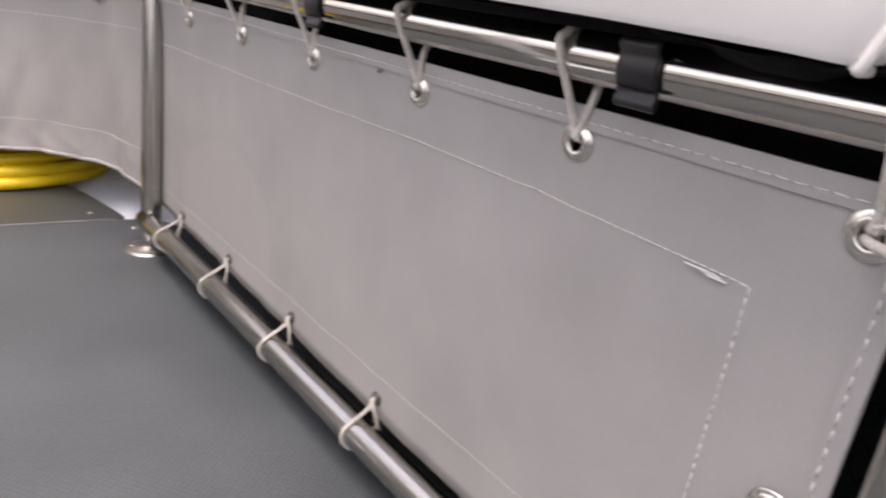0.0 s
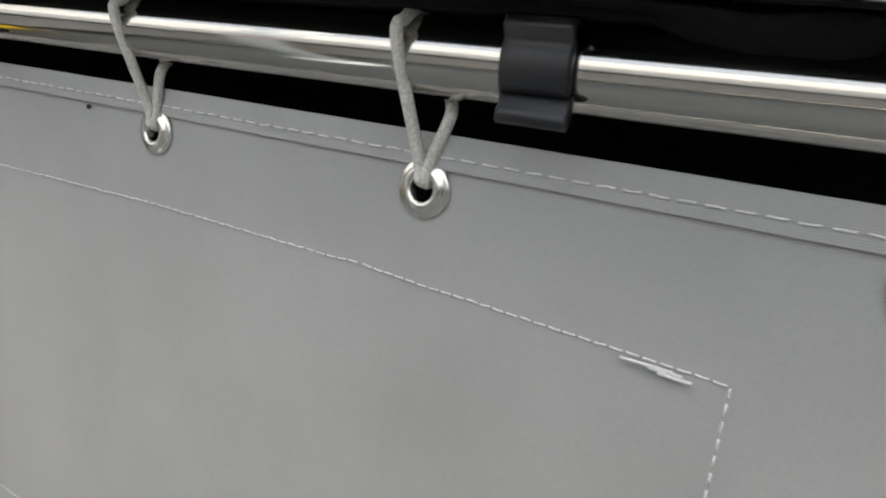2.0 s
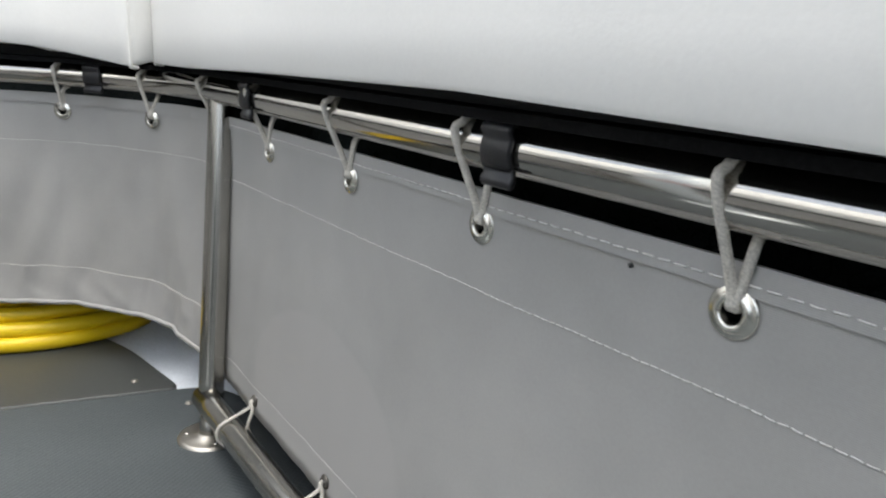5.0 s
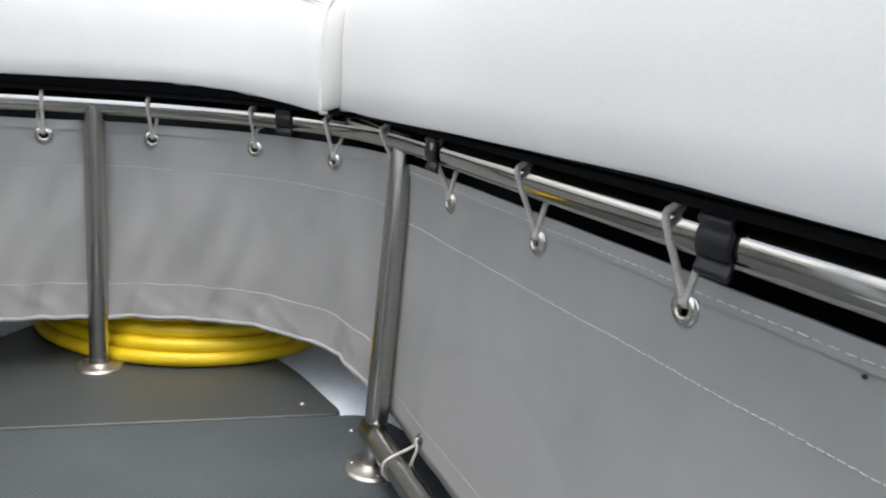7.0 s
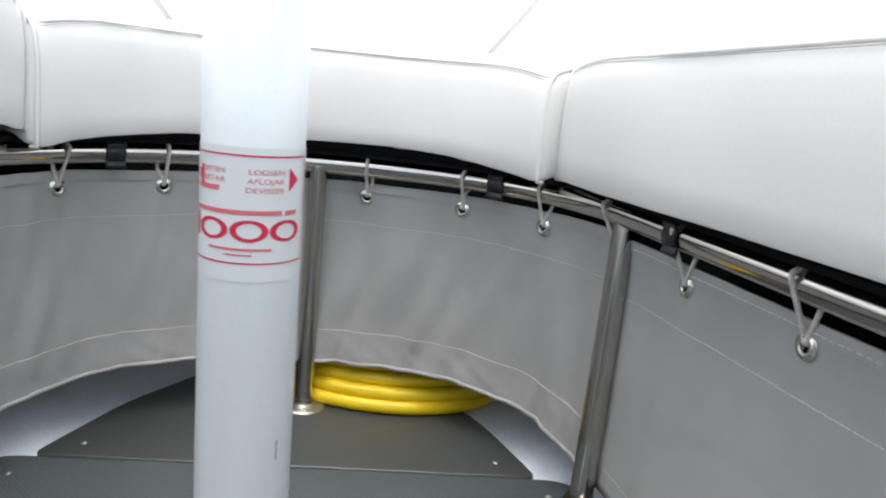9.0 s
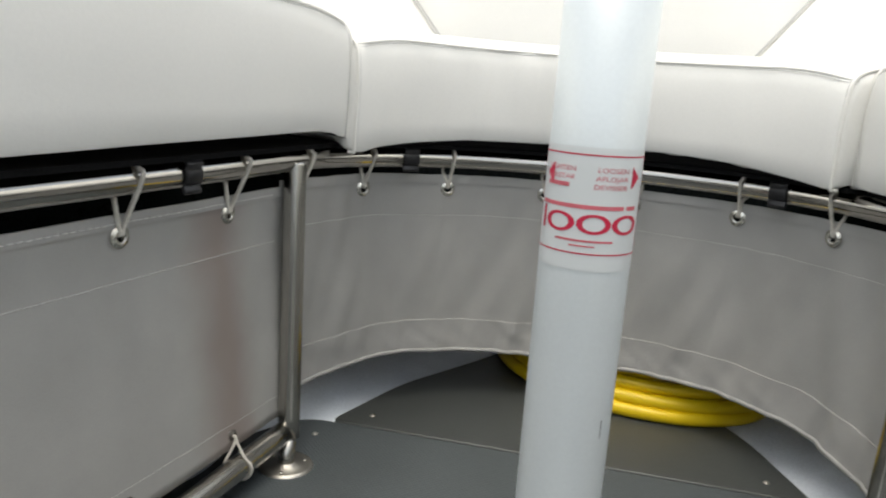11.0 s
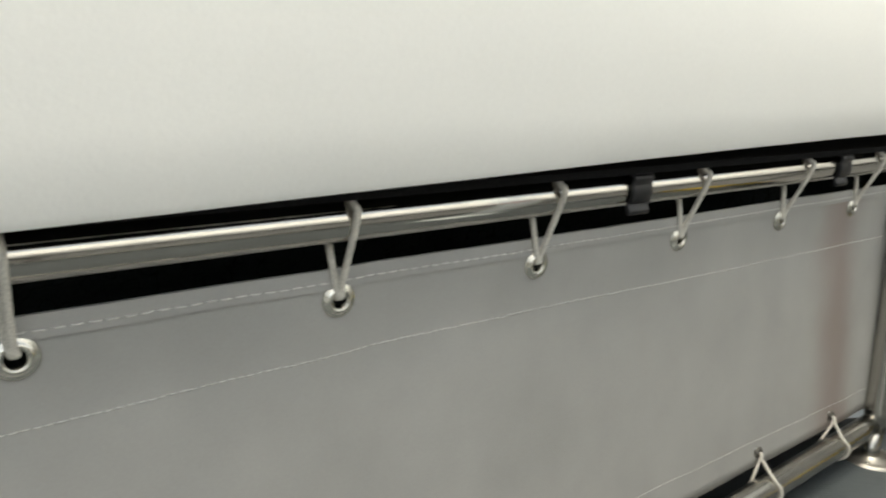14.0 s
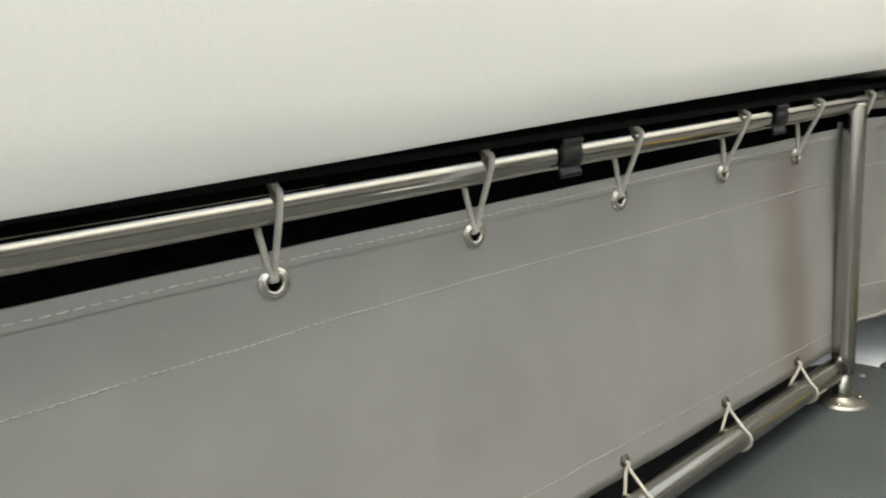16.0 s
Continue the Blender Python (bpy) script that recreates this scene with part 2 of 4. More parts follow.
def lathe(profile, n=28, centre=(0, 0, 0)):
    """Turns (radius, height) pairs round the z axis."""
    bm = bmesh.new()
    rings = []
    for r, h in profile:
        rings.append([bm.verts.new((centre[0] + r * math.cos(2 * math.pi * j / n), centre[1] + r * math.sin(2 * math.pi * j / n), centre[2] + h)) for j in range(n)])
    for A, B in zip(rings, rings[1:]):
        for j in range(n):
            bm.faces.new((A[j], A[(j + 1) % n], B[(j + 1) % n], B[j]))
    return bm


def slab(outline, z0, z1):
    """A plate of the given plan between two heights."""
    bm = bmesh.new()
    lo = [bm.verts.new((x, y, z0)) for x, y in outline]
    hi = [bm.verts.new((x, y, z1)) for x, y in outline]
    k = len(outline)
    bm.faces.new(lo[::-1])
    bm.faces.new(hi)
    for i in range(k):
        bm.faces.new((lo[i], lo[(i + 1) % k], hi[(i + 1) % k], hi[i]))
    return bm


def rounded(outline, r, steps=6):
    """The outline with its corners rounded; r is one radius or one for each corner."""
    out, k = [], len(outline)
    for i in range(k):
        p, a, b = (Vector(outline[j % k]) for j in (i, i - 1, i + 1))
        ri = r if isinstance(r, (int, float)) else r[i]
        p0, p2 = p + (a - p).normalized() * ri, p + (b - p).normalized() * ri
        for s in range(steps + 1):
            t = s / steps
            out.append(tuple((1 - t) ** 2 * p0 + 2 * t * (1 - t) * p + t * t * p2))
    return out


def box(bm, m, sx, sy, sz):
    bmesh.ops.create_cube(bm, size=1, matrix=m @ Matrix.Diagonal((sx, sy, sz, 1)))
    return bm


# ---- the line of the seat rail: straight sides that spread aft, a rounded bow ----
RAIL_Z, RAIL_R, SLOPE = 0.4167, 0.0157, 0.1435
half = [(0.408 + SLOPE * (-0.343 + 2.0), -2.0), (0.408 + SLOPE * 0.4, -0.743), (0.408 + SLOPE * 0.1, -0.443), (0.4075, -0.343), (0.385, -0.24), (0.327, -0.138), (0.229, -0.056), (0.118, -0.0135), (0, 0)]
ctrl = half + [(-x, y) for x, y in half[-2::-1]]
LINE = [(p.x, p.y) for p in smooth_line([(x, y, 0) for x, y in ctrl], 16)][::-1]
ARC = [0.0]
for (x0, y0), (x1, y1) in zip(LINE, LINE[1:]):
    ARC.append(ARC[-1] + math.hypot(x1 - x0, y1 - y0))
MID = ARC[len(ARC) // 2]
ARC = [a - MID for a in ARC]


def on_rail(s, out=0.0, z=RAIL_Z):
    """The place s metres to starboard of the bow along the rail, moved outboard by out, at height z."""
    x, y = np.interp(s, ARC, [p[0] for p in LINE]), np.interp(s, ARC, [p[1] for p in LINE])
    h = 0.012
    tx = np.interp(s + h, ARC, [p[0] for p in LINE]) - np.interp(s - h, ARC, [p[0] for p in LINE])
    ty = np.interp(s + h, ARC, [p[1] for p in LINE]) - np.interp(s - h, ARC, [p[1] for p in LINE])
    d = math.hypot(tx, ty)
    return Vector((x - ty / d * out, y + tx / d * out, z))


def axes(s):
    """At s: along the rail, outboard and up, as a matrix with no place."""
    n = (on_rail(s, 1) - on_rail(s, 0)).normalized()
    t = Vector((n.y, -n.x, 0))
    return Matrix(((t.x, n.x, 0, 0), (t.y, n.y, 0, 0), (0, 0, 1, 0), (0, 0, 0, 1)))


def s_at(y, side):
    """The way along the rail to the depth y on one side (1 starboard, -1 port)."""
    k = len(LINE) // 2
    ys, ss = [p[1] for p in LINE[k:]], ARC[k:]
    return side * float(np.interp(-y, [-v for v in ys], ss))


def s_at_x(x):
    k = len(LINE) // 2
    j = next(i for i in range(k, len(LINE)) if LINE[i][0] > 0.39)
    return math.copysign(float(np.interp(abs(x), [p[0] for p in LINE[k:j]], ARC[k:j])), x)


# ---- floor, hull and closing walls ----
def board_screw(x, y, parent):
    head = lathe([(0.0001, 0.0026), (0.003, 0.0024), (0.0044, 0.0012), (0.0048, 0.0)], 16, (x, y, 0.0))
    part("screw", head, DULL, parent, "small stainless screw head")


edge_b = [(-0.362, -0.2135), (0.362, -0.2135), (0.300, -0.035), (0.185, 0.14), (0.10, 0.30), (-0.10, 0.30), (-0.18, 0.15), (-0.295, -0.030)]
fore = tagged(part("floor_fore", slab(rounded(edge_b, [0.022, 0.022, 0.05, 0.05, 0.02, 0.02, 0.05, 0.05]), -0.012, 0.0), DECK_B, smooth=False, bevel=0.003),
              "smooth dark grey deck board narrowing into the bow", "floor", kind="structure")
edge_a = [(-0.405, -0.2175), (-0.475, -0.33), (-0.62, -1.3), (-0.62, -2.9), (0.62, -2.9), (0.62, -1.3), (0.475, -0.33), (0.405, -0.2175)]
aft = tagged(part("floor", slab(rounded(edge_a, [0.04, 0.05, 0.05, 0.02, 0.02, 0.05, 0.05, 0.04]), -0.012, 0.0), DECK_A, smooth=False, bevel=0.003),
             "dark grey deck board with a fine raised non-skid pattern", "floor", kind="structure")
for sx in (-1, 1):
    board_screw(sx * 0.303, -0.176, fore)
    board_screw(sx * 0.365, -0.268, aft)


def hull_sheet():
    """The pale inner skin of the hull, a shallow tray that curves up outboard of the boards."""
    bm = bmesh.new()
    rows = []
    for s in np.linspace(s_at(-0.62, -1), s_at(-0.62, 1), 90):
        row = []
        for out, z in ((-0.16, -0.034), (-0.06, -0.028), (0.0, -0.020), (0.05, -0.006), (0.10, 0.022), (0.15, 0.075), (0.18, 0.14)):
            k = 1.0 + 0.15 * max(0.0, 1 - abs(s) / 0.5)
            p = on_rail(s, out * k + (0.26 * max(0.0, 1 - abs(s) / 0.42) if out > -0.1 else 0), z)
            row.append(bm.verts.new(p + Vector((0, 0, 0.003 * noise.noise(p * 14)))))
        rows.append(row)
    for A, B in zip(rows, rows[1:]):
        for j in range(len(A) - 1):
            bm.faces.new((A[j], A[j + 1], B[j + 1], B[j]))
    ob = part("hull_liner", bm, HULL)
    mod = ob.modifiers.new("thick", "SOLIDIFY")
    mod.thickness, mod.offset = 0.006, -1
    return tagged(ob, "pale blue-grey felted hull liner beside the deck boards", "hull", kind="structure")


hull_sheet()


def hull_outline(grow):
    return [(-1.05 - grow, -2.9 - grow), (1.05 + grow, -2.9 - grow), (1.05 + grow, -0.9), (0.95 + grow, -0.1), (0.62 + grow, 0.62), (0.30, 1.02 + grow), (-0.30, 1.02 + grow), (-0.62 - grow, 0.62), (-0.95 - grow, -0.1), (-1.05 - grow, -0.9)]


tagged(part("hull_bottom", slab(hull_outline(0.0), -0.09, -0.05), CARPET, smooth=False), "dark green carpet over the hull bottom under the seats", "floor", kind="structure")


def hull_side():
    """The hull side under the seats, lined with dark carpet."""
    inner = [(0.78, -1.485), (0.78, -0.9), (0.70, -0.35), (0.56, 0.12), (0.34, 0.42), (0.0, 0.50)]
    line = inner + [(-x, y) for x, y in inner[-2::-1]]
    bm = bmesh.new()
    rows = [[bm.verts.new((x * k, y * k, z)) for k, z in ((0.97, -0.05), (1.0, 0.15), (1.02, 0.425))] for x, y in line]
    for A, B in zip(rows, rows[1:]):
        for j in range(2):
            bm.faces.new((A[j], A[j + 1], B[j + 1], B[j]))
    ob = part("wall_hull", bm, CARPET, smooth=False)
    mod = ob.modifiers.new("thick", "SOLIDIFY")
    mod.thickness, mod.offset = 0.02, 1
    tagged(ob, "hull side under the seats lined with dark patterned carpet", "wall", kind="structure")


hull_side()


def closing_walls():
    bm = bmesh.new()
    # unseen wall added to close the aft end; grey limits bounce onto the bow
    box(bm, Matrix.Translation((0, -2.97, 0.42)), 2.3, 0.06, 1.0)
    tagged(part("wall_aft", bm, CLOSING_GREY, smooth=False, bevel=0.01), "grey closing wall added out of view at the aft end", "wall", kind="structure")
    for side in (1, -1):
        bm = bmesh.new()
        box(bm, Matrix.Translation((side * 1.045, -1.85, 0.275)), 0.03, 2.1, 0.65)
        tagged(part("wall_side", bm, CARPET, smooth=False, bevel=0.004), "hull side beside the bench lined with dark patterned carpet", "wall", kind="structure")


closing_walls()


def locker(side):
    """White moulded locker outboard and aft of the bench, with a lid joint."""
    root = new("seat_locker")
    bm = bmesh.new()
    box(bm, Matrix.Translation((side * 0.824, -2.115, 0.110)), 0.39, 1.396, 0.32)
    part("body", bm, GEL, root, smooth=False, bevel=0.010)
    bm = bmesh.new()
    box(bm, Matrix.Translation((side * 0.824, -2.115, 0.285)), 0.39, 1.392, 0.024)
    part("lid", bm, GEL, root, smooth=False, bevel=0.008)
    tagged(root, "white moulded locker standing aft of the seat frame", "locker", "lockers")


locker(1)

# ---- stainless seat frame ----
railing = tagged(new("tubular_railing"), "polished stainless steel tube railing carrying the seats", "railing")
part("top_rail", tube([on_rail(s) for s in np.linspace(s_at(-1.9, -1), s_at(-1.9, 1), 150)], RAIL_R, 20), STEEL, railing)


POST_R, STUB_R, LOW_Z = 0.0154, 0.0118, 0.043


def low_rail(y, side):
    """The bottom rail's centre line at depth y."""
    return Vector((side * (0.376 + (0.163 if side > 0 else 0.118) * (-0.352 - y)), y, LOW_Z))


def post(top, foot, knee=None):
    """A tube from the rail down to a round base plate; with a knee, the wide tube ends at the bottom rail and a thinner stub goes on."""
    top, foot = Vector(top), Vector(foot)
    low = Vector(knee) if knee else foot
    way = (top - low).normalized()
    p = part("post", tube([low - way * (0.008 if knee else 0), low + way * 0.02, top - way * 0.014, top - way * 0.004, top], POST_R, 24), BRUSHED, railing)
    r = POST_R
    if knee:
        r = STUB_R
        part("stub", tube([foot, foot + Vector((0, 0, 0.012)), low], STUB_R, 20), BRUSHED, p)
    plate = lathe([(0.0001, 0.0075), (r, 0.0075), (r + 0.0016, 0.0070), (r + 0.0028, 0.0048), (0.032, 0.0038), (0.0360, 0.0026), (0.0375, 0.0)], 36, foot)
    part("base_plate", plate, DULL, p, "round dull stainless base plate")
    for a in (40, 160, 280):
        c = foot + Vector((0.0265 * math.cos(radians(a)), 0.0265 * math.sin(radians(a)), 0.0036))
        part("base_screw", lathe([(0.0001, 0.0014), (0.0022, 0.0013), (0.0032, 0.0005), (0.0034, 0)], 12, c), STEEL, p)


for side in (-1, 1):
    dx = 0.006 if side > 0 else 0.004
    post((side * 0.3985 + dx, -0.306, RAIL_Z - 0.001), (side * 0.371 + dx, -0.369, 0), low_rail(-0.352, side) + Vector((dx, 0, 0)))
    e = on_rail(s_at(-1.406 if side > 0 else -1.61, side))
    post((e.x, e.y, RAIL_Z - 0.001), (e.x + side * 0.004, e.y + 0.008, 0))
    low = [low_rail(y, side) for y in np.linspace(-0.344, -1.42 if side > 0 else -1.62, 24)]
    part("bottom_rail", tube(low, POST_R, 24), BRUSHED, railing)
post((-0.006, 0, RAIL_Z - 0.001), (-0.007, -0.006, 0))


# ---- canvas skirts ----
TOP_Z, EYE_Z, LOW_EYE_Z, BOTTOM_Z = 0.3855, 0.3625, 0.0815, 0.064
LEAN = {1: 0.016, -1: 0.030}
SIDE_DROP = {1: -0.0018, -1: 0.0042}
SIDE_EYES = [-1.357, -1.179, -1.003, -0.8207, -0.6365, -0.4517]
PORT_EYES = [-1.555, -1.368, -1.174, -0.988, -0.794, -0.602, -0.4286]
BOW_EYES = [-0.341, -0.231, -0.074, 0.0735, 0.2235, 0.336]


def hang(z, lean):
    """How far the cloth stands inboard at height z."""
    return -lean * max(0.0, 0.32 - z) / 0.25


def folds(s, z, amount):
    """Soft upright folds, uneven along the cloth."""
    v = noise.noise(Vector((s * 9.0, z * 1.6, 3.1))) + 0.6 * noise.noise(Vector((s * 19.0 + z * 4, z * 2.2, 7.7)))
    v += 0.35 * noise.noise(Vector((s * 38.0 - z * 9, z * 5.0, 1.7)))
    if amount > 0.005:
        loose = min(1.0, max(0.0, 0.37 - z) / 0.12) * min(1.0, 0.25 + max(0.0, z - 0.10) / 0.10)
        v += 0.46 * loose * noise.noise(Vector((s * 24.0 - z * 11, z * 2.0, 9.3)))
        v += 0.16 * loose * noise.noise(Vector((s * 52.0 - z * 20, z * 4.0, 2.9)))
    if amount > 0.005 and z < 0.15:
        v += 0.18 * noise.noise(Vector((s * 33.0 + z * 40, z * 26.0, 5.2))) * min(1.0, (0.15 - z) / 0.04)
    return amount * v


def skirt_point(s, z, lean, amount, lift):
    return on_rail(s, 0.008 + hang(z, lean) + folds(s, z, amount) + lift, z)


def skirt(name, s0, s1, eyes, low, lean, amount, bottom, label, cloth=None, drop=0.0):
    """A canvas panel between s0 and s1 with open eyelet holes, hems and stitching. eyes, low: where the holes are along s."""
    a = 0.0056
    us = sorted(set([round(v, 5) for v in np.linspace(s0, s1, int((s1 - s0) / 0.012))] + [round(e + k, 5) for e in list(eyes) + list(low or ()) for k in (-a, a)]))
    us = [u for u in us if not any(abs(u - e) < a - 1e-4 for e in list(eyes) + list(low or ()))]
    holes_z = [EYE_Z] + ([LOW_EYE_Z] if low else [])
    fr = [i / 26 for i in range(27)]
    root = tagged(new(name), label, "canvas skirt", "canvas skirts")

    def zed(s, f):
        lo = bottom(s)
        return lo + (TOP_Z - lo) * f

    zs_flat = sorted(set([round(BOTTOM_Z + (TOP_Z - BOTTOM_Z) * f, 5) for f in fr] + [round(h + k, 5) for h in holes_z for k in (-a, a)]))
    zs_flat = [z for z in zs_flat if not any(abs(z - h) < a - 1e-4 for h in holes_z)]

    def z_of(s, z):
        if z > 0.3:
            return z - drop
        lo = bottom(s)
        return 0.3 - drop - (0.3 - z) / (0.3 - BOTTOM_Z) * (0.3 - drop - lo)

    bm = bmesh.new()
    layers = []
    for lift in (0.0, 0.0016):
        layers.append([[bm.verts.new(skirt_point(u, z_of(u, z), lean, amount, lift)) for z in zs_flat] for u in us])
    solid = {}
    for i in range(len(us) - 1):
        for j in range(len(zs_flat) - 1):
            um, zm = (us[i] + us[i + 1]) / 2, (zs_flat[j] + zs_flat[j + 1]) / 2
            hole = any(abs(um - e) < a for e in eyes) and any(abs(zm - h) < a for h in holes_z[:1])
            if low:
                hole = hole or (any(abs(um - e) < a for e in low) and abs(zm - LOW_EYE_Z) < a)
            if not hole:
                solid[i, j] = True
                A, B = layers
                bm.faces.new((A[i][j], A[i + 1][j], A[i + 1][j + 1], A[i][j + 1]))
                bm.faces.new((B[i][j], B[i][j + 1], B[i + 1][j + 1], B[i + 1][j]))
    A, B = layers
    n, k = len(us) - 1, len(zs_flat) - 1
    for i in range(n):
        bm.faces.new((A[i][0], B[i][0], B[i + 1][0], A[i + 1][0]))
        bm.faces.new((A[i][k], A[i + 1][k], B[i + 1][k], B[i][k]))
    for j in range(k):
        bm.faces.new((A[0][j], A[0][j + 1], B[0][j + 1], B[0][j]))
        bm.faces.new((A[n][j], B[n][j], B[n][j + 1], A[n][j + 1]))
    part("cloth", bm, cloth or CANVAS, root)

    def strip(pname, u0, u1, za, zb, mat, lift, nu=None, nz=8, lab=""):
        """A second layer of cloth, such as a hem, lying on the panel."""
        b2 = bmesh.new()
        nu = nu or max(3, int((u1 - u0) / 0.006))
        ly = []
        for l in (lift, -0.0002):
            ly.append([[b2.verts.new(skirt_point(u, z_of(u, za + (zb - za) * q / nz), lean, amount, -l)) for q in range(nz + 1)] for u in np.linspace(u0, u1, nu)])
        A, B = ly
        for i in range(nu - 1):
            for j in range(nz):
                b2.faces.new((A[i][j], A[i + 1][j], A[i + 1][j + 1], A[i][j + 1]))
            b2.faces.new((A[i][0], B[i][0], B[i + 1][0], A[i + 1][0]))
            b2.faces.new((A[i][nz], A[i + 1][nz], B[i + 1][nz], B[i][nz]))
        for j in range(nz):
            b2.faces.new((A[0][j], A[0][j + 1], B[0][j + 1], B[0][j]))
            b2.faces.new((A[-1][j], B[-1][j], B[-1][j + 1], A[-1][j + 1]))
        ob = part(pname, b2, mat, root, lab)
        ob.data.set_sharp_from_angle(angle=radians(45))
        return ob

    def stitches(points, pitch, length, r, pname="stitching", lift=0.0):
        """A row of short thread stitches along a line of (s, z)."""
        b2 = bmesh.new()
        carry = 0.0
        for (sa, za), (sb, zb) in zip(points, points[1:]):
            L = math.hypot(sb - sa, zb - za)
            while carry < L - length:
                ends = []
                for q in (carry, carry + length / 2, carry + length):
                    u, z = sa + (sb - sa) * q / L, za + (zb - za) * q / L
                    mid = 0.0003 if abs(q - carry - length / 2) < 1e-9 else 0.0001
                    wob = 0.0006 * noise.noise(Vector((u * 200, z * 200, 1)))
                    ends.append(skirt_point(u, z_of(u, z + wob), lean, amount, -0.0003 - mid - lift))
                sweep(b2, ends, r, 5)
                carry += pitch
            carry -= L
            carry = max(carry, 0)
        return part(pname, b2, THREAD, root)

    for e in eyes:
        grommet(root, skirt_point(e, EYE_Z - drop, lean, amount, -0.001), axes(e))
    for e in low or ():
        grommet(root, skirt_point(e, z_of(e, LOW_EYE_Z), lean, amount, -0.001), axes(e), TARNISHED)
    return root, strip, stitches


def grommet(root, place, turn, mat=None):
    prof = [(0.0050, 0.003), (0.0050, -0.0016), (0.0056, -0.0028), (0.0072, -0.0030), (0.0084, -0.0022), (0.0090, -0.0013), (0.0104, -0.0013), (0.0113, -0.0006), (0.0114, 0.0004)]
    bm = lathe([(r * (1.12 if mat is None else 0.62), -h) for r, h in prof], 26)
    # the ring's axis lies along the outboard way
    spin = Matrix(((1, 0, 0, 0), (0, 0, -1, 0), (0, 1, 0, 0), (0, 0, 0, 1)))
    bmesh.ops.transform(bm, matrix=Matrix.Translation(place) @ turn @ spin, verts=bm.verts)
    part("grommet", bm, mat or BRASSY, root, "tarnished eyelet ring" if mat else "nickel-plated eyelet ring")


for side, eyes_y, lab in ((1, SIDE_EYES, "grey canvas skirt laced to the starboard seat rail, white stitched"), (-1, PORT_EYES, "grey canvas skirt laced to the port rail, browner near its end")):
    tail = -1.3765 if side > 0 else -1.58
    ends = sorted((s_at(tail, side), s_at(-0.300, side)))
    eyes = sorted(s_at(y, side) for y in eyes_y)
    low = sorted(s_at(y - (0.025 if side < 0 else 0.0), side) for y in eyes_y) if side < 0 else eyes
    root, strip, stitches = skirt("canvas_skirt", ends[0], ends[1], eyes, low, LEAN[side], 0.0022, lambda s: BOTTOM_Z, lab, BANDED if side < 0 else MARKED, SIDE_DROP[side])
    strip("hem", ends[0], ends[1], 0.3715, 0.3856, HEM, 0.0022)
    rear = s_at(tail, side)
    w = 0.0125 * (-side)
    strip("edge_binding", min(rear, rear + w), max(rear, rear + w), 0.066, 0.378, BINDING, 0.0020, 4, 30)
    stitches([(s_at(tail + 0.014, side), 0.3765), (s_at(-0.33, side), 0.3765)], 0.0095, 0.0066, 0.00050, lift=0.0022)
    inner = s_at(tail + 0.0675, side)
    stitches([(s_at(-0.33, side), 0.312), (s_at(-0.7, side), 0.3165), (s_at(-1.0, side), 0.3225), (s_at(-1.15, side), 0.3225), (inner, 0.318), (inner, 0.108)], 0.0062, 0.0048, 0.00042)
    stitches([(s_at(-0.33, side), 0.094), (inner, 0.108)], 0.0062, 0.0048, 0.00024)
    stitches([(s_at(tail + 0.0075, side), 0.365), (s_at(tail + 0.0075, side), 0.075)], 0.0095, 0.0062, 0.0005, lift=0.0020)
    # a worn run of doubled thread beside the corner of the stitching
    b2 = bmesh.new()
    for k in range(5):
        u0 = inner - side * (0.012 + 0.0035 * k)
        sweep(b2, [skirt_point(u0 - side * q, 0.3172 + 0.0006 * k + 0.0007 * math.sin(9 * q + k), LEAN[side], 0.0022, -0.0022) for q in (0, 0.006, 0.012)], 0.0007, 5)
    if side > 0:
        part("loose_thread", b2, THREAD, root, "frayed white thread")
        b2 = bmesh.new()
        for k in range(2):
            sweep(b2, [skirt_point(rear - side * 0.012 + side * q, 0.372 - 0.0022 * k - 0.2 * q * (k - 1), LEAN[side], 0.0022, -0.003) for q in (0, 0.005, 0.009 + 0.003 * k)], 0.0008, 5)
        part("frayed_corner", b2, THREAD, root, "frayed white thread ends")
        b2 = bmesh.new()
        bmesh.ops.create_icosphere(b2, subdivisions=1, radius=0.0016, matrix=Matrix.Translation(skirt_point(s_at(-0.945, side), 0.3705, LEAN[side], 0.0022, -0.0022)))
        part("stain", b2, MARK, root, "small black mark")
        grommet(root, skirt_point(s_at(-1.355, side), 0.216, LEAN[side], 0.0022, -0.003), axes(s_at(-1.355, side)))
    else:
        b2.free()


DROP = -0.0045


def bow_bottom(s):
    """The lower edge of the bow skirt, highest halfway to each side."""
    return float(np.interp(s, (-0.50, -0.42, -0.30, -0.15, 0.0, 0.12, 0.25, 0.35, 0.43, 0.50), (0.076, 0.082, 0.088, 0.085, 0.079, 0.082, 0.086, 0.082, 0.074, 0.066)))


sb = s_at(-0.318, 1)
bow_eyes = [s_at_x(x) for x in BOW_EYES]
end_eyes = [s_at(-0.288, -1), s_at(-0.288, 1)]
root, strip, stitches = skirt("canvas_skirt", -sb, sb, sorted(bow_eyes + end_eyes), None, 0.010, 0.0130, bow_bottom, "softly creased grey canvas skirt curving round the bow rail", None, DROP)
strip("hem", -sb, sb, 0.3715, 0.3856, HEM, 0.0022)
strip("bottom_hem", -sb, sb, 0.0655, 0.124, HEM, 0.0030)
stitches([(-sb + 0.02, 0.318), (sb - 0.02, 0.318)], 0.0062, 0.0048, 0.0003)
part("piping", tube([skirt_point(u, bow_bottom(u) + 0.002, 0.010, 0.0130, -0.002) for u in np.linspace(-sb, sb, 160)], 0.0038, 8), HEM, root)


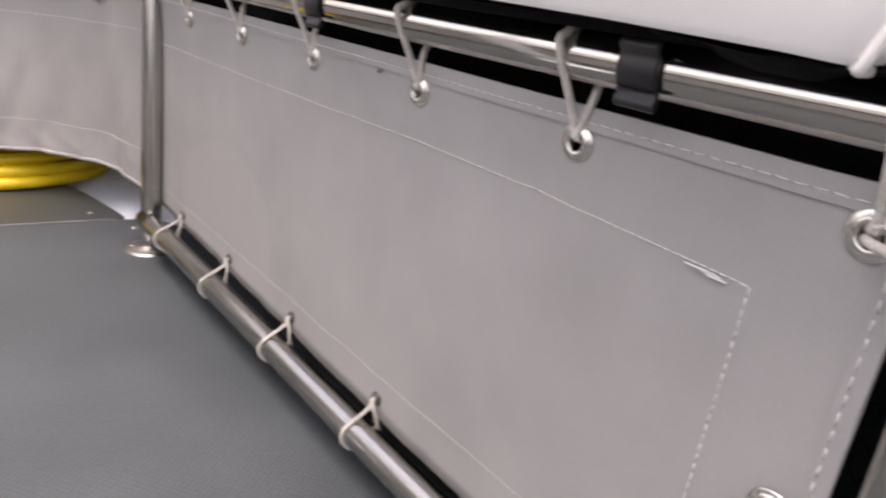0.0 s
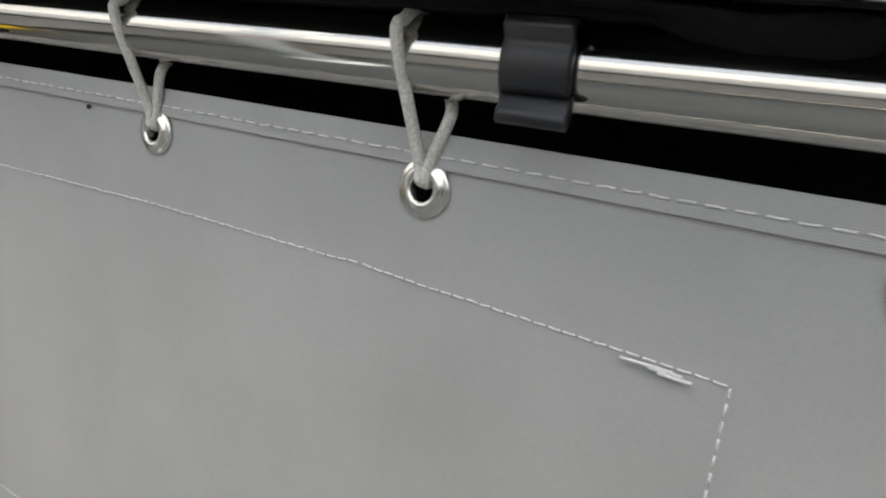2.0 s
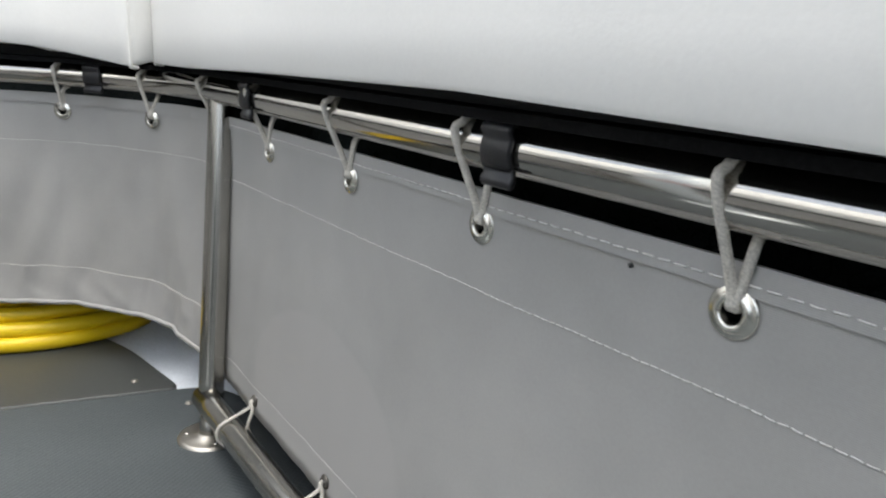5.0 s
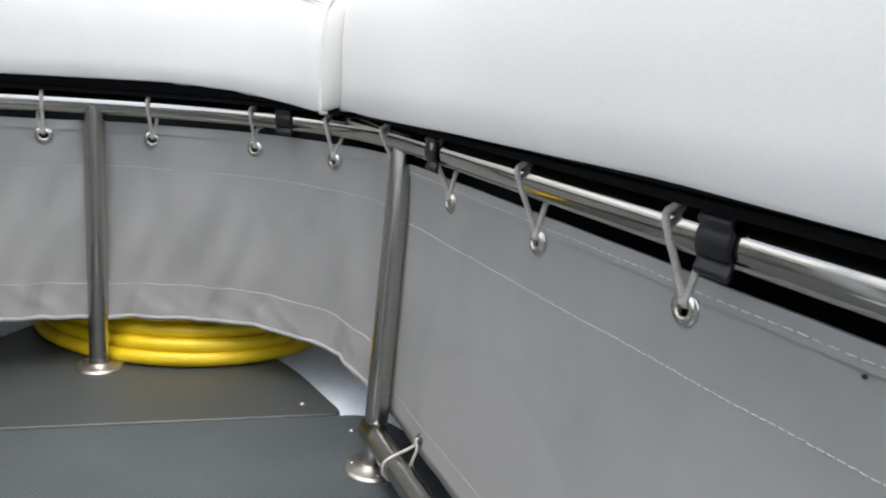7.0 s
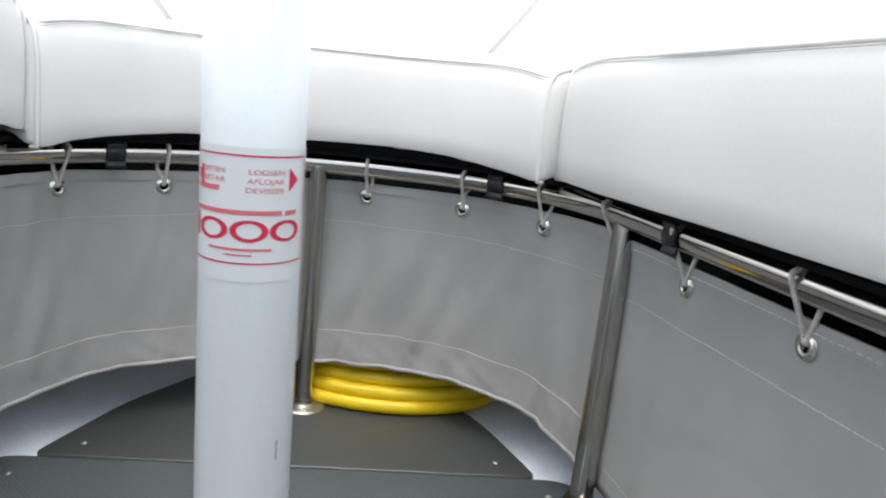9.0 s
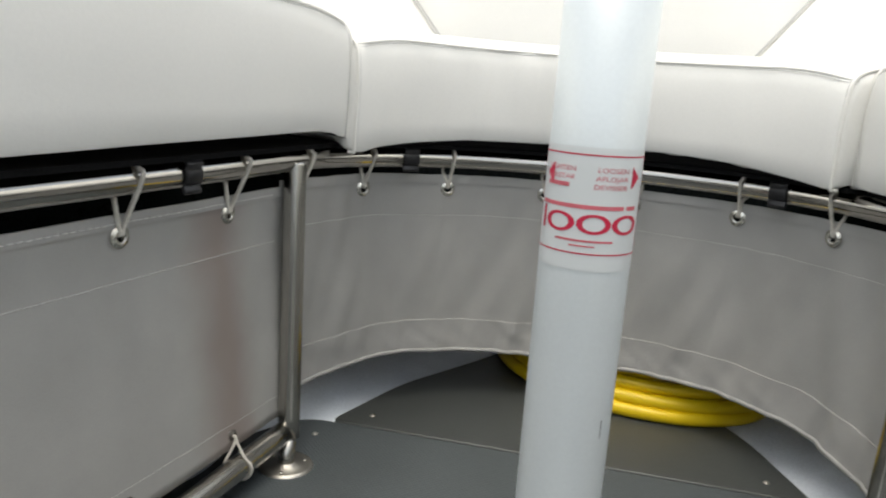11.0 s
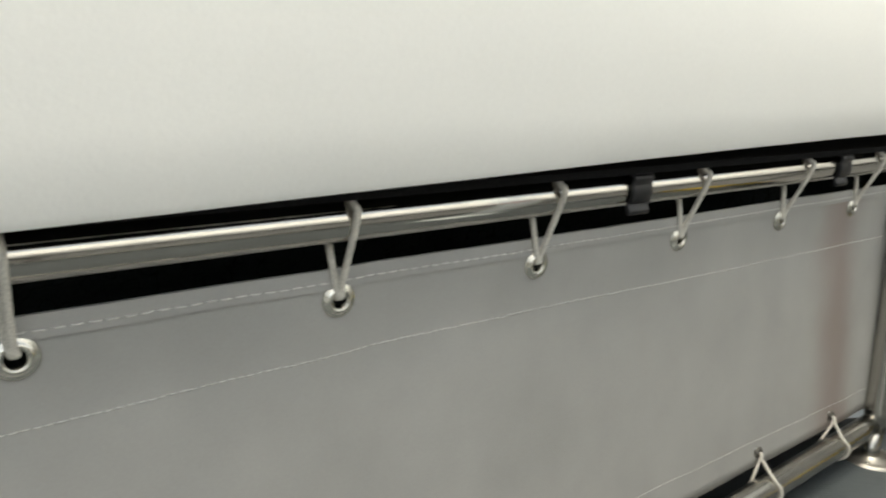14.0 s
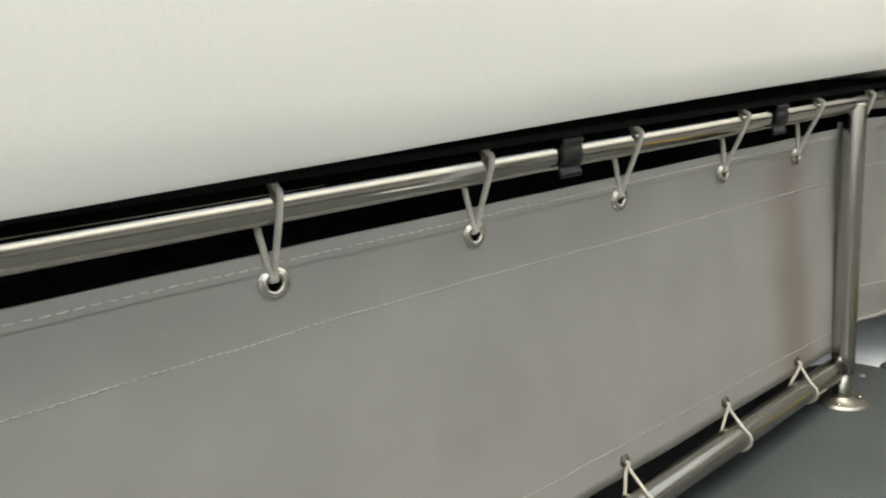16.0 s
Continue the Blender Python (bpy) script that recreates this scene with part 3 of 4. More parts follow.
# ---- lashing cords ----
CORD_R = 0.0026


def cord_loop(s, eye, seed, lean=0.5):
    """A cord from an eyelet up the face of the rail, over it and back down behind."""
    rng = random.Random(seed)
    m = axes(s)
    f = (-1 if s > 0 else 1)          # towards the bow along the rail
    c = on_rail(s)
    k = rng.uniform(0.85, 1.15)

    def at(along, out, z):
        return c + (m @ Vector((along * f, out, 0))) + Vector((0, 0, z - RAIL_Z))

    r = RAIL_R + CORD_R
    e = eye - c
    ea = (m.inverted() @ Vector((e.x, e.y, 0)))
    ex, eo = ea.x * f, ea.y
    pts = [at(ex - 0.001, eo + 0.006, eye.z + 0.0035), at(ex + 0.0005, eo - 0.0035, eye.z + 0.0030), at(ex + 0.003 * k * lean, eo - 0.0055, eye.z + 0.012)]
    for a in (12, 42, 75, 110, 150, 190, 225):
        q = radians(a)
        t = (a - 12) / 213
        pts.append(at(lean * k * (0.0085 + 0.003 * min(1, t * 2)) - (0.007 + 0.010 * max(0.0, lean)) * k * max(0, t - 0.35), -r * math.cos(q), RAIL_Z + r * math.sin(q)))
    pts += [at(-0.0080 * k - 0.0035 * lean * k, 0.004, RAIL_Z - r - 0.003), at(-0.003, eo - 0.003, eye.z + 0.012), at(ex - 0.0014, eo - 0.0030, eye.z + 0.0028), at(ex - 0.001, eo + 0.005, eye.z + 0.0030)]
    line = smooth_line(pts, 4)
    ob = part("lashing_loop", tube(line, CORD_R, 8), CORD)
    tagged(ob, "off-white braided cord tying the canvas skirt to the rail", "cord", "lashing loops")


def low_loop(y, side, s, seed):
    rng = random.Random(seed)
    eye = skirt_point(s, LOW_EYE_Z - (0.0015 if side < 0 else 0), LEAN[side], 0.0022, -0.002)
    way = (low_rail(y - 0.1, side) - low_rail(y, side)).normalized()
    inn = Vector((-side, 0, 0))
    c = low_rail(y - (0.014 if side < 0 else 0.0), side)
    r = POST_R + CORD_R * 0.7
    k = rng.uniform(0.8, 1.2)
    pts = [eye - inn * 0.006, eye + inn * 0.003, eye + inn * 0.006 + Vector((0, 0, -0.008))]
    for a, fwd in ((62, 0.001), (25, 0.0022), (-15, 0.003), (-55, 0.003), (-95, 0.001), (-135, -0.002), (-175, -0.004), (-215, -0.005)):
        q = radians(a)
        pts.append(c + inn * (r * math.cos(q)) + Vector((0, 0, r * math.sin(q))) - way * (fwd * k))
    pts += [eye + inn * 0.003 + way * 0.004 + Vector((0, 0, -0.010)), eye + inn * 0.003, eye - inn * 0.006]
    ob = part("lashing_loop", tube(smooth_line(pts, 4), CORD_R * 0.72, 8), CORD)
    tagged(ob, "thin off-white cord tying the skirt to the bottom rail", "cord", "lower lashing loops")


n = 0
# how far each loop leans to the bow, where it differs from the usual
LOOP_LEAN = {1: {-1.357: -0.75, -1.179: 0.35, -1.003: 0.0, -0.8207: 0.2, -0.6365: 0.35}, -1: {-1.368: -0.35, -1.174: 0.05, -0.988: 0.25, -0.794: 0.3, -0.4286: 0.9}}
for side, ys in ((1, SIDE_EYES), (-1, PORT_EYES)):
    for y in ys:
        n += 1
        s = s_at(y, side)
        cord_loop(s, skirt_point(s, EYE_Z - SIDE_DROP[side], LEAN[side], 0.0022, 0), n, LOOP_LEAN[side].get(y, 0.55))
        yl = y - 0.025 if side < 0 else y
        low_loop(yl + 0.002, side, s_at(yl, side), 50 + n)
for s, lean in zip(bow_eyes + end_eyes, (0.25, 0.2, 0.0, 0.0, -0.7, 0.1, 1.2, 1.0)):
    n += 1
    cord_loop(s, skirt_point(s, EYE_Z - DROP, 0.010, 0.0130, 0), n, lean)


def post_tie(z, seed, drop):
    """The cord's end that leads from the aft eyelet round the end post."""
    s = s_at(-1.356, 1)
    a = skirt_point(s, z, 0.016, 0.0022, -0.004)
    e = on_rail(s_at(-1.406, 1))
    c = Vector((e.x, e.y, z - drop))
    r = RAIL_R + CORD_R
    pts = [a + Vector((0.008, 0, 0)), a, a + Vector((-0.004, -0.014, -0.001))]
    for q in (150, 190, 230, 265, 300, 340):
        pts.append(c + Vector((r * math.cos(radians(q)), r * math.sin(radians(q)), 0.004 - 0.003 * (q - 150) / 190)))
    pts += [c + Vector((0.018, 0.016, 0.0)), a + Vector((0.009, -0.004, 0.002))]
    ob = part("post_lashing", tube(smooth_line(pts, 5), CORD_R, 8), CORD)
    tagged(ob, "off-white cord from the end eyelet round the steel post", "cord", "post lashings")


post_tie(EYE_Z, 1, 0.004)
post_tie(0.218, 2, 0.012)


# ---- black clips that hold the seat boards to the rail ----
def rail_clip(s, width=0.026):
    """A springy black band over the face of the rail, with a turned-out lip below."""
    m = Matrix.Translation(on_rail(s, 0, 0)) @ axes(s)
    ri, ro = RAIL_R + 0.0004, RAIL_R + 0.0042
    root = tagged(new("rail_clip"), "black plastic clip snapped over the steel seat rail", "clip", "rail clips")

    def band(name, outer, inner, w):
        bm = bmesh.new()
        cols = []
        for x in (-w / 2, -w / 2 + 0.0012, w / 2 - 0.0012, w / 2):
            sh = 0.0007 if abs(x) == w / 2 else 0
            cols.append([bm.verts.new(m @ Vector((x, o + sh, z))) for o, z in outer] + [bm.verts.new(m @ Vector((x, o, z))) for o, z in inner[::-1]])
        k = len(cols[0])
        for A, B in zip(cols, cols[1:]):
            for j in range(k):
                bm.faces.new((A[j], A[(j + 1) % k], B[(j + 1) % k], B[j]))
        for C in (cols[0], cols[-1]):
            for j in range(k // 2 - 1):
                bm.faces.new((C[j], C[j + 1], C[k - 2 - j], C[k - 1 - j]))
        part(name, bm, BLACK, root)

    outer, inner = [(-0.0150, 0.4326), (-0.0190, 0.4320), (-0.0206, 0.4285)], [(-0.0130, 0.4308), (-0.0160, 0.4302), (-0.0168, 0.4275)]
    for a in range(24, -36, -9):
        q = radians(a)
        outer.append((-ro * math.cos(q), RAIL_Z + ro * math.sin(q)))
        inner.append((-ri * math.cos(q), RAIL_Z + ri * math.sin(q)))
    band("band", outer, inner, width)
    q = radians(-34)
    o, z = -ro * math.cos(q), RAIL_Z + ro * math.sin(q)
    band("lip", [(o + 0.0002, z + 0.002), (o + 0.0012, z - 0.0030), (o - 0.0008, z - 0.0045), (o - 0.0010, z - 0.0080)],
         [(o + 0.004, z + 0.002), (o + 0.0045, z - 0.0055), (o + 0.0030, z - 0.0085), (o + 0.0010, z - 0.0098)], width * 1.04)


for y in (-1.233, -0.859, -0.440):
    rail_clip(s_at(y, 1))
for y in (-0.889, -0.521):
    rail_clip(s_at(y, -1))
rail_clip(s_at_x(0.277))
rail_clip(s_at_x(-0.292))

# ---- seat boards and cushions ----
SEAT_BACK = 0.42
JOINT = s_at(-0.222, 1)


def straight(s, out, z):
    """As on_rail, but the sides run on straight past the bend."""
    side = 1 if s > 0 else -1
    s_ref = s_at(-0.6, side)
    d = abs(s) - abs(s_ref)
    p = on_rail(s_ref, out, z)
    t = axes(s_ref) @ Vector((side, 0, 0))
    return p + t * d


def seat_board(name, line, s0, s1, label, skew=0.0):
    bm = bmesh.new()
    rows = []
    for s in np.linspace(s0, s1, 50):
        rows.append([bm.verts.new(line(s - skew * max(0.0, o) * max(0.0, (s - s1 + 0.4) / 0.4), o, z)) for o, z in ((-0.018, 0.4388), (-0.018, 0.4327), (SEAT_BACK, 0.4327), (SEAT_BACK, 0.4388))])
    for A, B in zip(rows, rows[1:]):
        for j in range(4):
            bm.faces.new((A[j], A[(j + 1) % 4], B[(j + 1) % 4], B[j]))
    bm.faces.new(rows[0])
    bm.faces.new(rows[-1][::-1])
    tagged(part(name, bm, BLACK_CLOTH, smooth=False), label, "seat board", "seat boards")


CUSHION = [(-0.010, 0.4400), (-0.034, 0.4400), (-0.0430, 0.4405), (-0.0452, 0.4440), (-0.0464, 0.475), (-0.0475, 0.510), (-0.0475, 0.545), (-0.0455, 0.575), (-0.0425, 0.596),
           (-0.0350, 0.6085), (-0.0200, 0.6165), (0.010, 0.6215), (0.10, 0.6260), (0.25, 0.6265), (0.36, 0.6230), (0.405, 0.612), (0.415, 0.59), (0.415, 0.46), (0.40, 0.4405), (0.20, 0.4400)]


def cushion(name, line, s0, s1, label, heights, skew=0.0, sag=(), corner=0.0):
    """A box cushion that follows a line, its ends rounded, with a welt at the front edge and round the ends."""
    root = tagged(new(name), label, "seat cushion", "seat cushions")
    base_line = line

    def line(s, o, z):
        """Heights: bottom and front seam at the start and at the end."""
        f = (s - s0) / (s1 - s0)
        e = min(s - s0, s1 - s)
        z -= 0.017 * (1 - min(max(e, 0.0), 0.13) / 0.13) ** 2 * min(1.0, max(0.0, (z - 0.50) / 0.09))
        lo, hi = heights[0] + (heights[2] - heights[0]) * f, heights[1] + (heights[3] - heights[1]) * f
        z = lo + (z - 0.44) / (0.5985 - 0.44) * (hi - lo)
        if sag and o < -0.02:
            z += float(np.interp(s, *sag)) * max(0.0, 1 - max(0.0, z - 0.445) / 0.07)
        return base_line(s, o, z)

    length = s1 - s0
    ss = [0, 0.0016, 0.006, 0.014, 0.026] + list(np.linspace(0.045, length - 0.045, 44)) + [length - v for v in (0.026, 0.014, 0.006, 0.0016, 0)]
    bm = bmesh.new()
    crease = 0.0034 if name == "bow_cushion" else 0.0007
    rows = []
    for d in ss:
        e = min(d, length - d)
        inset = 0.013 * (1 - math.sqrt(max(0.0, 1 - (1 - min(e, 0.020) / 0.020) ** 2)))
        row = []
        for o, z in CUSHION:
            oo = o + inset * (1 if o < 0.0 else (-1 if o > 0.35 else 0))
            zz = z + inset * 0.7 * (1 if z < 0.46 else (-1 if z > 0.59 else 0))
            back = skew * max(0.0, o + 0.03) * max(0.0, (d - length + 0.4) / 0.4)
            back += corner * max(0.0, 1 - (zz - 0.44) / 0.035) ** 2 * max(0.0, (d - length + 0.08) / 0.08)
            p = line(s0 + d - back, oo, zz)
            wob = 0.0034 * noise.noise(p * 5.0) + 0.0012 * noise.noise(p * 15) + crease * noise.noise(Vector((d * 26.0, zz * 5.0, 2.0)))
            n = axes(s0 + d) @ Vector((0, 1, 0))
            row.append(bm.verts.new(p + n * wob * (1 if o < 0.0 else 0)))
        rows.append(row)
    k = len(CUSHION)
    for A, B in zip(rows, rows[1:]):
        for j in range(k):
            bm.faces.new((A[j], A[(j + 1) % k], B[(j + 1) % k], B[j]))
    bm.faces.new(rows[0])
    bm.faces.new(rows[-1][::-1])
    part("cover", bm, VINYL, root).data.set_sharp_from_angle(angle=radians(36))
    under = bmesh.new()
    low = [[under.verts.new(line(s, o, z)) for o, z in ((-0.0415, 0.4399), (-0.034, 0.4394), (-0.0195, 0.4394), (-0.0195, 0.4399), (-0.034, 0.4399))] for s in np.linspace(s0 + 0.006, s1 - 0.006 - corner, 60)]
    for A, B in zip(low, low[1:]):
        for j in range(5):
            under.faces.new((A[j], A[(j + 1) % 5], B[(j + 1) % 5], B[j]))
    part("underside", under, BLACK_CLOTH, root, "black cloth underside", smooth=False)
    part("front_seam", tube([line(s, -0.0438 + (0.014 * (1 - min(1, min(s - s0, s1 - s) / 0.03)) ** 2), 0.5985) for s in np.linspace(s0 + 0.004, s1 - 0.004, 70)], 0.0006, 6), SEAM, root, "dark seam line")
    part("front_welt", tube([line(s, -0.0395 + (0.014 * (1 - min(1, min(s - s0, s1 - s) / 0.03)) ** 2), 0.6030) for s in np.linspace(s0 + 0.004, s1 - 0.004, 70)], 0.0028, 8), PIPING, root)
    for s, k2 in ((s0 + 0.0055, 1), (s1 - 0.0055, -1)):
        cut = corner if k2 < 0 else 0.0
        front = [line(s - cut * max(0.0, 1 - (z - 0.44) / 0.035) ** 2, o - 0.0008 + 0.004 * (o < 0), z) for o, z in CUSHION[1:14]]
        part("end_welt", tube(smooth_line(front, 4), 0.0027, 8), PIPING, root)
        front = [line(s + k2 * 0.0036 - cut * max(0.0, 1 - (z - 0.44) / 0.035) ** 2, o - 0.0002 + 0.0035 * (o < 0), z) for o, z in CUSHION[2:12]]
        part("end_seam", tube(smooth_line(front, 4), 0.0010, 6), SEAM, root, "dark seam line")
    return root


S_END = s_at(-1.373, 1)
JOINT_S = JOINT - 0.060
cushion("seat_cushion", straight, JOINT_S + 0.0012, S_END, "long white vinyl seat cushion with piped edges on the starboard bench", (0.4440, 0.600, 0.4405, 0.603), 0.0,
        ([s_at(y, 1) for y in (-0.30, -0.54, -0.85, -1.08, -1.22, -1.33, -1.362)], (-0.003, 0.002, 0.006, 0.001, -0.001, -0.004, -0.007)), 0.016)
cushion("seat_cushion", straight, -s_at(-1.75, 1), -JOINT - 0.0012, "long white vinyl seat cushion with piped edges on the port bench", (0.4405, 0.632, 0.4575, 0.612),
        sag=([s_at(y, -1) for y in (-1.41, -1.30, -1.14, -0.97, -0.63, -0.28, -0.24)], (-0.007, -0.006, -0.004, -0.001, 0.003, 0.004, -0.010)))
cushion("bow_cushion", on_rail, -JOINT + 0.0012, JOINT_S - 0.0012, "curved white vinyl seat cushion filling the bow bench", (0.4410, 0.590, 0.4410, 0.588),
        sag=((-0.44, -0.40, -0.33, -0.23, 0.0, 0.12, 0.24, 0.32, 0.40), (-0.012, -0.004, 0.003, 0.010, 0.014, 0.016, 0.011, 0.002, -0.006)))
cushion("seat_cushion", straight, s_at(-1.388, 1), s_at(-1.86, 1), "white vinyl seat cushion aft of a gap on the bench", (0.4405, 0.603, 0.4405, 0.603))
seat_board("seat_board", straight, JOINT_S + 0.001, s_at(-1.86, 1), "black cloth-covered seat board resting on the starboard rail")
seat_board("seat_board", straight, -s_at(-1.8, 1), -JOINT - 0.001, "black cloth-covered seat board resting on the port rail")
seat_board("seat_board", on_rail, -JOINT, JOINT_S, "black cloth-covered seat board curving round the bow rail")


def dust_cloth():
    """The loose black cloth that sags from under the aft end of the starboard cushion."""
    bm = bmesh.new()
    rows = []
    for i in range(25):
        y = -1.245 - 0.125 * i / 24
        s = s_at(y, 1)
        sag = 0.014 * math.sin(math.pi * i / 24) ** 1.5
        row = []
        for j in range(7):
            o = -0.031 + 0.010 * j
            z = 0.4385 - sag * math.sin(math.pi * (j + 0.6) / 7.2) + 0.0035 * noise.noise(Vector((y * 55, j * 0.6, 0)))
            row.append(bm.verts.new(straight(s, o, z)))
        rows.append(row)
    for A, B in zip(rows, rows[1:]):
        for j in range(6):
            bm.faces.new((A[j], A[j + 1], B[j + 1], B[j]))
    ob = part("dust_cloth", bm, BLACK_CLOTH)
    mod = ob.modifiers.new("thick", "SOLIDIFY")
    mod.thickness = 0.0008
    tagged(ob, "loose black dust cloth sagging under the cushion's end", "cloth")


dust_cloth()


# ---- backrests behind the seats, sloping outboard ----
def backrest(name, a, b, c, d, label):
    """A padded panel on four corners, lower a and b, upper c and d."""
    a, b, c, d = (Vector(v) for v in (a, b, c, d))
    nrm = (b - a).cross(d - a).normalized()
    if nrm.y > 0 or abs(nrm.y) < 0.3 and nrm.x * (a.x + b.x) > 0:
        nrm = -nrm
    root = tagged(new(name), label, "backrest", "backrests")
    bm = bmesh.new()
    Lu, Lv = (b - a).length, (d - a).length
    cu, cv = ([0, 0.002 / L, 0.006 / L, 0.012 / L, 0.02 / L] + [0.04 + 0.92 * i / 10 for i in range(11)] + [1 - 0.02 / L, 1 - 0.012 / L, 1 - 0.006 / L, 1 - 0.002 / L, 1] for L in (Lu, Lv))
    N = len(cu) - 1
    grid = []
    for i in range(N + 1):
        row = []
        for j in range(N + 1):
            u, v = cu[i], cv[j]
            p = (a * (1 - u) + b * u) * (1 - v) + (d * (1 - u) + c * u) * v
            e = min(u * Lu, Lu - u * Lu, v * Lv, Lv - v * Lv)
            row.append(bm.verts.new(p + nrm * (0.008 * (1 - (1 - min(e, 0.012) / 0.012) ** 2) + 0.003 * noise.noise(p * 3))))
        grid.append(row)
    back = [[bm.verts.new(((a * (1 - cu[i]) + b * cu[i]) * (1 - cv[j]) + (d * (1 - cu[i]) + c * cu[i]) * cv[j]) - nrm * 0.06) for j in range(N + 1)] for i in range(N + 1)]
    for G in (grid, back):
        for i in range(N):
            for j in range(N):
                bm.faces.new((G[i][j], G[i + 1][j], G[i + 1][j + 1], G[i][j + 1]))
    for i in range(N):
        for j0 in (0, N):
            bm.faces.new((grid[i][j0], grid[i + 1][j0], back[i + 1][j0], back[i][j0]))
            bm.faces.new((grid[j0][i], grid[j0][i + 1], back[j0][i + 1], back[j0][i]))
    part("cover", bm, VINYL, root)
    part("end_seam", tube([d + (a - d) * k / 8 + nrm * 0.008 + Vector((-0.010 if a.x > 0 else 0.010, -0.018, 0)) for k in range(9)], 0.0020, 8), SEAM, root, "dark seam line")
    return root


lo_b, hi_b = 0.615, 1.12
FR, FT = {1: 0.330, -1: -0.42}, {1: 0.72, -1: -0.845}
SR, ST = (1.02, -1.9), (1.32, -1.9)
for side in (1, -1):
    backrest("backrest_cushion", (FR[side] + side * 0.002, 0.74, lo_b), (side * SR[0], SR[1], lo_b), (side * ST[0], ST[1], hi_b), (FT[side] + side * 0.002, 0.82, hi_b), "white vinyl side backrest sloping outboard above the bench")
backrest("backrest_cushion", (FR[-1], 0.74, lo_b), (FR[1], 0.74, lo_b), (FT[1], 0.82, hi_b), (FT[-1], 0.82, hi_b), "white vinyl backrest across the bow above the cushion")

# ---- table pedestal ----
PX, PY, PR = 0.0101, -0.697, 0.0335
ped = tagged(new("table_pedestal"), "pale satin aluminium table pedestal with a red-printed sticker", "pedestal")
ped.rotation_euler.y = -0.008          # it leans a little to port
part("tube", lathe([(PR - 0.003, 0.74), (PR, 0.7395), (PR, 0.45), (PR, 0.02), (PR, 0.006)], 64, (PX, PY, 0)), ALU, ped)
part("base", lathe([(PR, 0.03), (PR + 0.006, 0.028), (PR + 0.009, 0.014), (PR + 0.03, 0.010), (PR + 0.045, 0.006), (PR + 0.047, 0.0)], 64, (PX, PY, 0)), ALU, ped)
FACE = -90.0


def wrap(bm, lift):
    """Bends a flat drawing (x across, z up, in metres) round the pedestal."""
    r = PR + lift
    for v in bm.verts:
        q = radians(FACE) + v.co.x / 0.032
        rr = r + v.co.y
        v.co = Vector((PX + rr * math.cos(q), PY + rr * math.sin(q), 0.53 + (v.co.z - 0.53) * 1.03))
    return bm


def flat(x0, x1, z0, z1, n=None):
    bm = bmesh.new()
    n = n or max(1, int((x1 - x0) / 0.002))
    A = [bm.verts.new((x0 + (x1 - x0) * i / n, 0, z0)) for i in range(n + 1)]
    B = [bm.verts.new((x0 + (x1 - x0) * i / n, 0, z1)) for i in range(n + 1)]
    for i in range(n):
        bm.faces.new((A[i], A[i + 1], B[i + 1], B[i]))
    return bm


LAB0, LAB1 = 0.4265, 0.4930
sticker = part("sticker", wrap(flat(-0.085, 0.085, LAB0 - 0.012, LAB1 + 0.005, 80), 0.0003), STICKER, ped, "pale printed sticker")
for z in (LAB0, LAB1):
    part("printed_line", wrap(flat(-0.0455, 0.0455, z - 0.0005, z + 0.0005), 0.0006), RED, sticker)
for x in (-0.0455, 0.0455):
    part("printed_line", wrap(flat(x - 0.0004, x + 0.0004, LAB0, LAB1), 0.0006), RED, sticker)


def print_word(word, x, z, size, align, mat):
    cu = bpy.data.curves.new("word", "FONT")
    cu.body, cu.size, cu.align_x, cu.resolution_u = word, size, align, 3
    ob = bpy.data.objects.new("word", cu)
    scene.collection.objects.link(ob)
    dg = bpy.context.evaluated_depsgraph_get()
    me = ob.evaluated_get(dg).to_mesh()
    bm = bmesh.new()
    bm.from_mesh(me)
    ob.evaluated_get(dg).to_mesh_clear()
    bpy.data.objects.remove(ob)
    bpy.data.curves.remove(cu)
    for v in bm.verts:
        v.co = Vector((x + v.co.x * 1.25, 0, z + v.co.y))
    part("printed_word", wrap(bm, 0.0006), mat, sticker)


for i, (w1, w2) in enumerate((("TIGHTEN", "LOOSEN"), ("APRETAR", "AFLOJAR"), ("", "DEVISSER"))):
    z = 0.4818 - 0.0056 * i
    print_word(w2, 0.0250, z, 0.0046, "RIGHT", PALE_RED)
    if w1:
        print_word(w1, -0.0350, z, 0.0046, "LEFT", PALE_RED)
    else:
        part("printed_bar", wrap(flat(-0.0345, -0.0150, z + 0.0003, z + 0.0032), 0.0006), PALE_RED, sticker)
for sgn in (1, -1):
    bm = bmesh.new()
    vs = [bm.verts.new((sgn * x, 0, z)) for x, z in ((0.0285, 0.4715), (0.0285, 0.4865), (0.0365, 0.4790))]
    bm.faces.new(vs)
    bmesh.ops.subdivide_edges(bm, edges=bm.edges[:], cuts=3, use_grid_fill=True)
    part("printed_arrow", wrap(bm, 0.0006), RED, sticker)
part("printed_bar", wrap(flat(-0.0400, 0.0240, 0.4570, 0.4598), 0.0006), PALE_RED, sticker)
part("printed_bar", wrap(flat(0.0262, 0.0360, 0.4570, 0.4598), 0.0006), PALE_RED, sticker)
part("printed_bar", wrap(flat(-0.0220, 0.0180, 0.4345, 0.4360), 0.0006), PALE_RED, sticker)
part("printed_bar", wrap(flat(-0.0110, 0.0060, 0.4312, 0.4323), 0.0006), PALE_RED, sticker)


